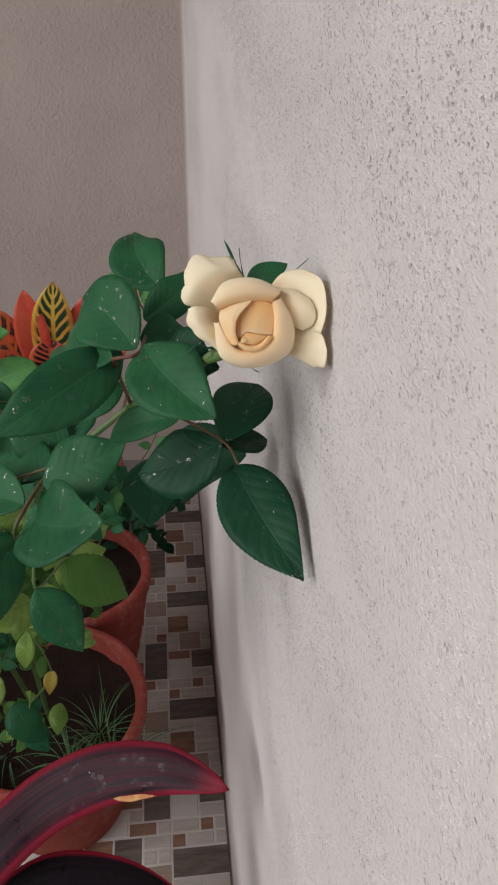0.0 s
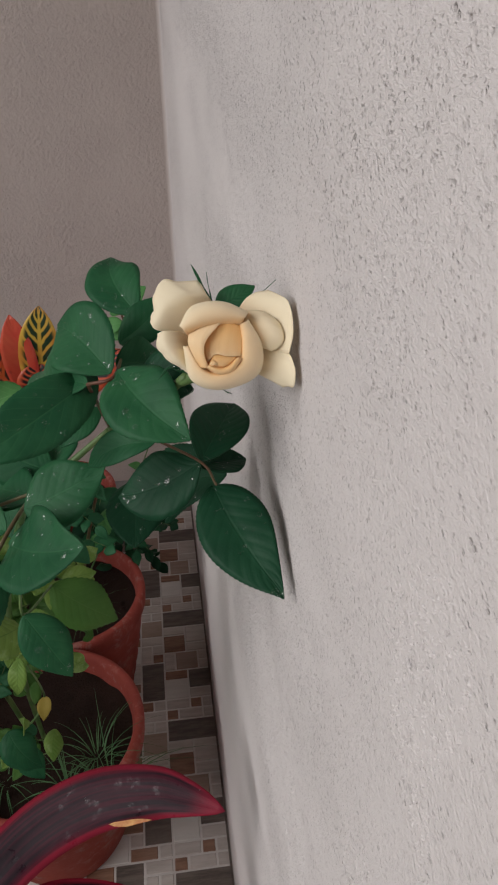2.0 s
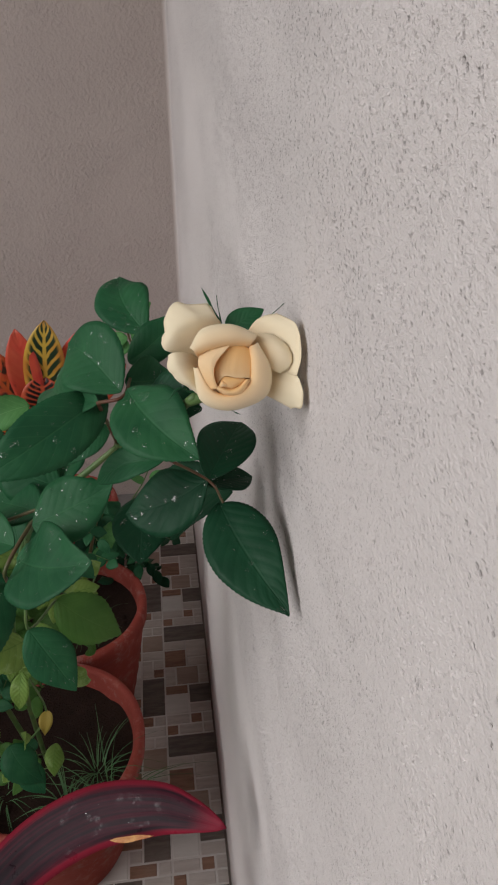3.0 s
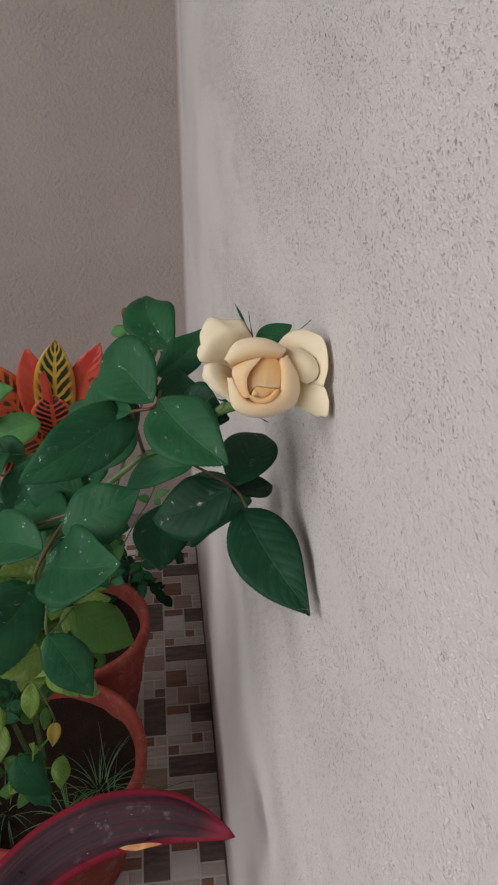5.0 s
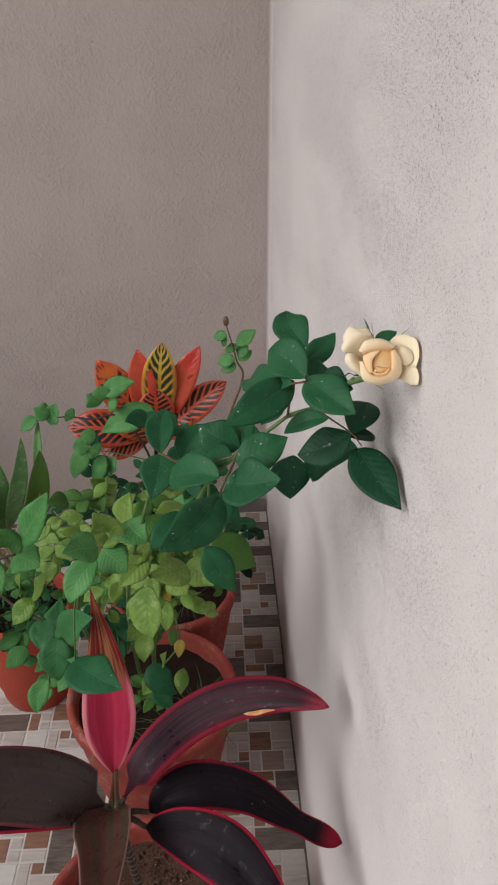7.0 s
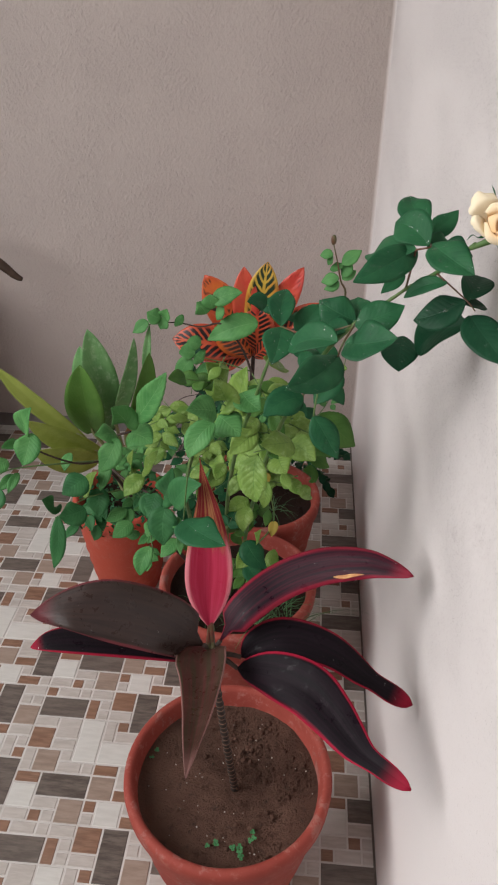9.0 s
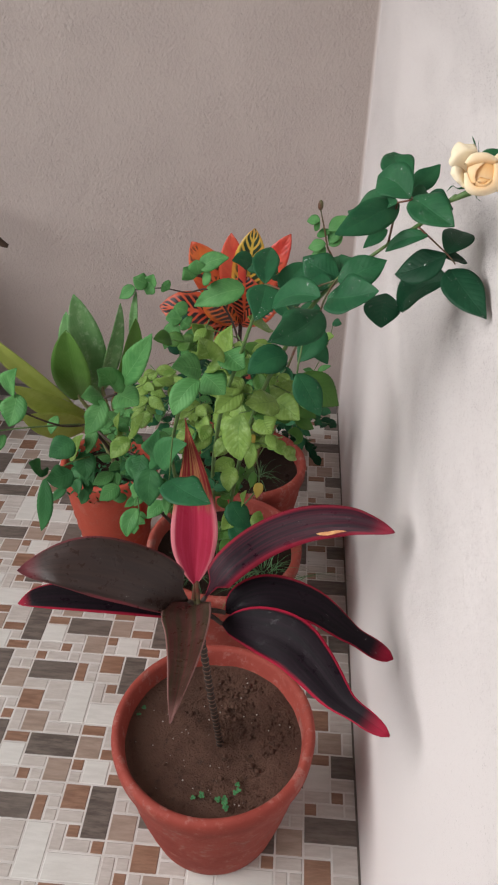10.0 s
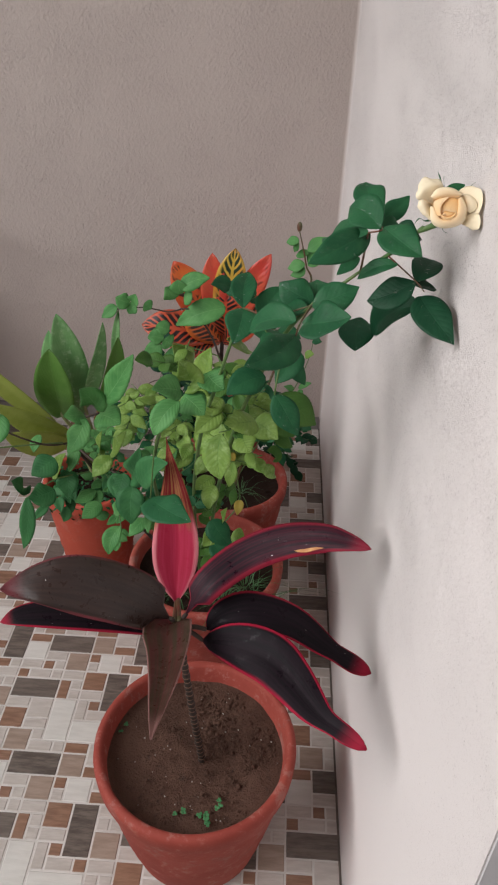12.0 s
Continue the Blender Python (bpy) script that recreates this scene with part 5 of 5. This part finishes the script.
def cane_leaf(base, tip, width, mat, lean=0.0, twist=0.0):
    COUNT[0] += 1
    b, t = Vector(base), Vector(tip)
    ax = t - b
    out = Vector((lean, -0.9, 0.3))
    ctrl = (b, b + ax * 0.33 + out * 0.012, b + ax * 0.68 + out * 0.012, t)
    bm, g = blade(ctrl, width, out, lambda v: max(0.02, math.sin(math.pi * (0.05 + 0.95 * v) ** 0.9) ** 0.72) if v < 0.99 else 0.02, n=18, across=8, fold=0.3, seed=COUNT[0], thick=0.0008, twist=twist, ripple=0.01)
    part("leaf", bm, mat, cane)
    stalk(cane, "leaf_sheath", (FOOT, FOOT.lerp(b, 0.5) + Vector((0, 0.01, 0.03)), b, b + ax * 0.12), 0.006, 0.003, "sheath", 14)


cane_leaf((-0.614, 2.200, 0.454), (-0.635, 2.200, 0.707), 0.082, "cane_pale", 0.5)
cane_leaf((-0.653, 2.240, 0.467), (-0.669, 2.240, 0.648), 0.052, "cane_pale", -0.3)
cane_leaf((-0.639, 2.170, 0.467), (-0.644, 2.150, 0.648), 0.085, "cane")
cane_leaf((-0.595, 2.200, 0.479), (-0.531, 2.180, 0.702), 0.042, "cane_pale", 0.6, 0.5)
cane_leaf((-0.566, 2.220, 0.445), (-0.510, 2.220, 0.650), 0.052, "cane", 0.7)
cane_leaf((-0.530, 2.260, 0.553), (-0.514, 2.260, 0.697), 0.020, "cane_pale")
cane_leaf((-0.644, 2.120, 0.483), (-0.798, 2.080, 0.674), 0.042, "cane_olive", -0.2, 0.3)
cane_leaf((-0.612, 2.120, 0.449), (-0.724, 2.020, 0.584), 0.055, "cane_olive", 0.0)
cane_leaf((-0.615, 2.100, 0.439), (-0.700, 1.980, 0.537), 0.060, "cane_olive", 0.2)
cane_leaf((-0.575, 2.200, 0.441), (-0.517, 2.200, 0.560), 0.022, "dry", 0.4)
cane_leaf((-0.645, 2.240, 0.482), (-0.715, 2.220, 0.490), 0.018, "cane_pale")

# ground cover in the side pot
cover = thing("ground_cover", (-0.597, 2.185, 0.23), "mat of tiny dark green leaves in the side pot", "plant", kind="stuff")
rnd = random.Random(77)
bm = bmesh.new()
for _ in range(420):
    a, rr = rnd.random() * 6.283, 0.115 * math.sqrt(rnd.random())
    c = Vector((-0.597 + rr * math.cos(a), 2.185 + rr * math.sin(a), 0.235 + rnd.random() * 0.05))
    q = Euler((rnd.uniform(-0.9, 0.9), rnd.uniform(-0.9, 0.9), rnd.random() * 6)).to_matrix().to_4x4()
    s = rnd.uniform(0.004, 0.009)
    vs = [bm.verts.new(Matrix.Translation(c) @ q @ Vector(p)) for p in ((-s, 0, 0), (-s * 0.3, -s * 0.6, s * 0.12), (s * 0.6, -s * 0.45, s * 0.1), (s, 0, 0), (s * 0.6, s * 0.45, s * 0.1), (-s * 0.3, s * 0.6, s * 0.12))]
    bm.faces.new(vs)
part("leaf_mat", bm, "rose", cover, smooth=False)


def tuft(at, n, length, seed, label):
    g = thing("grass_tuft", at, label, "grass", kind="stuff")
    rnd = random.Random(seed)
    bm = bmesh.new()
    for _ in range(n):
        a = rnd.random() * 6.283
        d = Vector((math.cos(a), math.sin(a), 0))
        r0 = Vector(at) + d * rnd.uniform(0, 0.025)
        ln = length * rnd.uniform(0.5, 1.1)
        side = d.cross(Vector((0, 0, 1))) * rnd.uniform(0.0006, 0.0013)
        up = rnd.uniform(0.5, 1.0)
        prev = None
        for i in range(7):
            v = i / 6
            p = r0 + d * ln * 0.75 * v ** 1.3 + Vector((0, 0, ln * (up * v - 0.75 * v * v)))
            w = side * (1 - v * 0.9)
            pair = (bm.verts.new(p - w), bm.verts.new(p + w))
            if prev:
                bm.faces.new((prev[0], prev[1], pair[1], pair[0]))
            prev = pair
    part("blades", bm, "grass", g, smooth=False)


tuft((-0.20, 1.88, 0.25), 40, 0.13, 3, "tuft of thin grass in the middle pot")
tuft((-0.24, 1.83, 0.25), 26, 0.12, 4, "tuft of thin grass in the middle pot")
tuft((-0.23, 2.20, 0.25), 30, 0.10, 8, "low dark grass in the back pot")
tuft((-0.175, 1.82, 0.25), 14, 0.19, 11, "tuft of long grass that arches over the middle pot")
tuft((-0.34, 1.86, 0.25), 22, 0.11, 6, "sparse thin grass in the middle pot")

# the carved wooden arm that juts in by the far wall
bench = thing("wooden_bench", (-1.3, 2.72, 0), "dark old wooden arm by the far wall, with an unseen box added to shade the wall", "bench")
bm = bmesh.new()
tube(bm, ((-1.164, 2.740, 0.691), (-1.087, 2.740, 0.669), (-1.039, 2.740, 0.642), (-1.002, 2.740, 0.610), (-0.984, 2.740, 0.601)), 0.022, 0.006, 20, 10)
part("armrest", bm, "wood", bench, "carved tapering armrest")
# unseen box added beside the arm to cast soft shade on the wall
bm = bmesh.new()
box(bm, -1.95, 2.52, 0.0, -1.235, 2.89, 0.585)
bmesh.ops.bevel(bm, geom=bm.edges[:], offset=0.008, segments=2, affect="EDGES")
part("seat_box", bm, "wood", bench)
# added post, out of view, under the arm
bm = bmesh.new()
box(bm, -1.40, 2.70, 0.585, -1.36, 2.78, 0.80)
part("arm_post", bm, "wood", bench)

# ---- floor tiles ----
UNIT = 0.303 / 12
TILE = {
    "dk": ((6, 10, 4, 2), (0, 4, 2, 4), (4, 5, 4, 2), (2, 9, 2, 4)),
    "be": ((10, 10, 2, 2), (8, 8, 2, 2), (2, 4, 2, 2), (5, 0, 2, 2)),
    "br": ((10, 9, 1, 1), (6, 8, 1, 1), (8, 5, 1, 2), (10, 6, 2, 2), (11, 4, 1, 1), (1, 3, 1, 1), (3, 1, 1, 1), (4, 2, 2, 2), (4, 11, 2, 1), (1, 8, 2, 1), (0, 10, 2, 1), (4, 7, 1, 1), (10, 0, 2, 1)),
    "wh": ((11, 8, 2, 2), (8, 1, 2, 4), (10, 1, 4, 2), (4, 9, 2, 2)),
    "li": ((6, 9, 2, 1), (10, 8, 1, 1), (7, 8, 1, 1), (5, 7, 2, 1), (7, 7, 1, 1), (8, 7, 2, 1), (9, 6, 1, 1), (9, 5, 1, 1), (10, 5, 2, 1), (2, 6, 1, 1), (3, 6, 1, 1)),
    "li2": ((10, 3, 1, 2), (11, 3, 2, 1), (2, 3, 2, 1), (2, 1, 1, 2), (3, 2, 1, 1), (4, 4, 2, 1), (6, 3, 2, 2), (6, 2, 2, 1), (7, 1, 1, 1), (7, 0, 2, 1), (9, 0, 1, 1), (4, 0, 1, 2), (0, 11, 2, 2), (1, 9, 1, 1), (3, 8, 1, 1), (4, 8, 2, 1), (2, 7, 2, 1)),
}
GAP = 0.0035


def tile_bm(bm, x0, y0, x1, y1, b=0.0012):
    low = [bm.verts.new((x, y, -0.004)) for x, y in ((x0, y0), (x1, y0), (x1, y1), (x0, y1))]
    mid = [bm.verts.new((x, y, -b)) for x, y in ((x0, y0), (x1, y0), (x1, y1), (x0, y1))]
    top = [bm.verts.new((x, y, 0)) for x, y in ((x0 + b, y0 + b), (x1 - b, y0 + b), (x1 - b, y1 - b), (x0 + b, y1 - b))]
    for a, c in ((low, mid), (mid, top)):
        for k in range(4):
            bm.faces.new((a[k], a[(k + 1) % 4], c[(k + 1) % 4], c[k]))
    bm.faces.new(top)


shared, rest = {}, {}
near = 0
for ty in range(-3, 12):
    for tx in range(-7, 4):
        for kind, cells in TILE.items():
            mat = "t_" + kind[:2]
            for cx, cy, w, h in cells:
                x0 = -0.5005 + (tx * 12 + cx) * UNIT + GAP / 2
                y0 = -0.4844 + (ty * 12 + cy) * UNIT + GAP / 2
                x1, y1 = x0 + w * UNIT - GAP, y0 + h * UNIT - GAP
                if x0 > 0.29 or x1 < LEFT or y0 > BACK or y1 < REAR:
                    continue
                if x1 > FACE and y1 > EDGE:
                    x1 = FACE - 0.002
                y1 = min(y1, BACK - 0.002)
                if x1 - x0 < 0.004 or y1 - y0 < 0.004:
                    continue
                close = -0.78 < x0 < 0.0 and 1.3 < y0 < 2.2 and near < 300
                if close:
                    near += 1
                    key = (mat, round(x1 - x0, 4), round(y1 - y0, 4))
                    if key not in shared:
                        bm = bmesh.new()
                        tile_bm(bm, 0, 0, x1 - x0, y1 - y0)
                        me = bpy.data.meshes.new("tile")
                        bm.to_mesh(me)
                        bm.free()
                        me.materials.append(M[mat])
                        shared[key] = me
                    ob = new("tile", shared[key])
                    ob.location = (x0, y0, 0)
                    ob.parent = floor
                else:
                    tile_bm(rest.setdefault(mat, bmesh.new()), x0, y0, x1, y1)
for mat, bm in rest.items():
    tagged(part("mosaic_tiles", bm, mat, floor, smooth=False), "", "", "", "stuff")
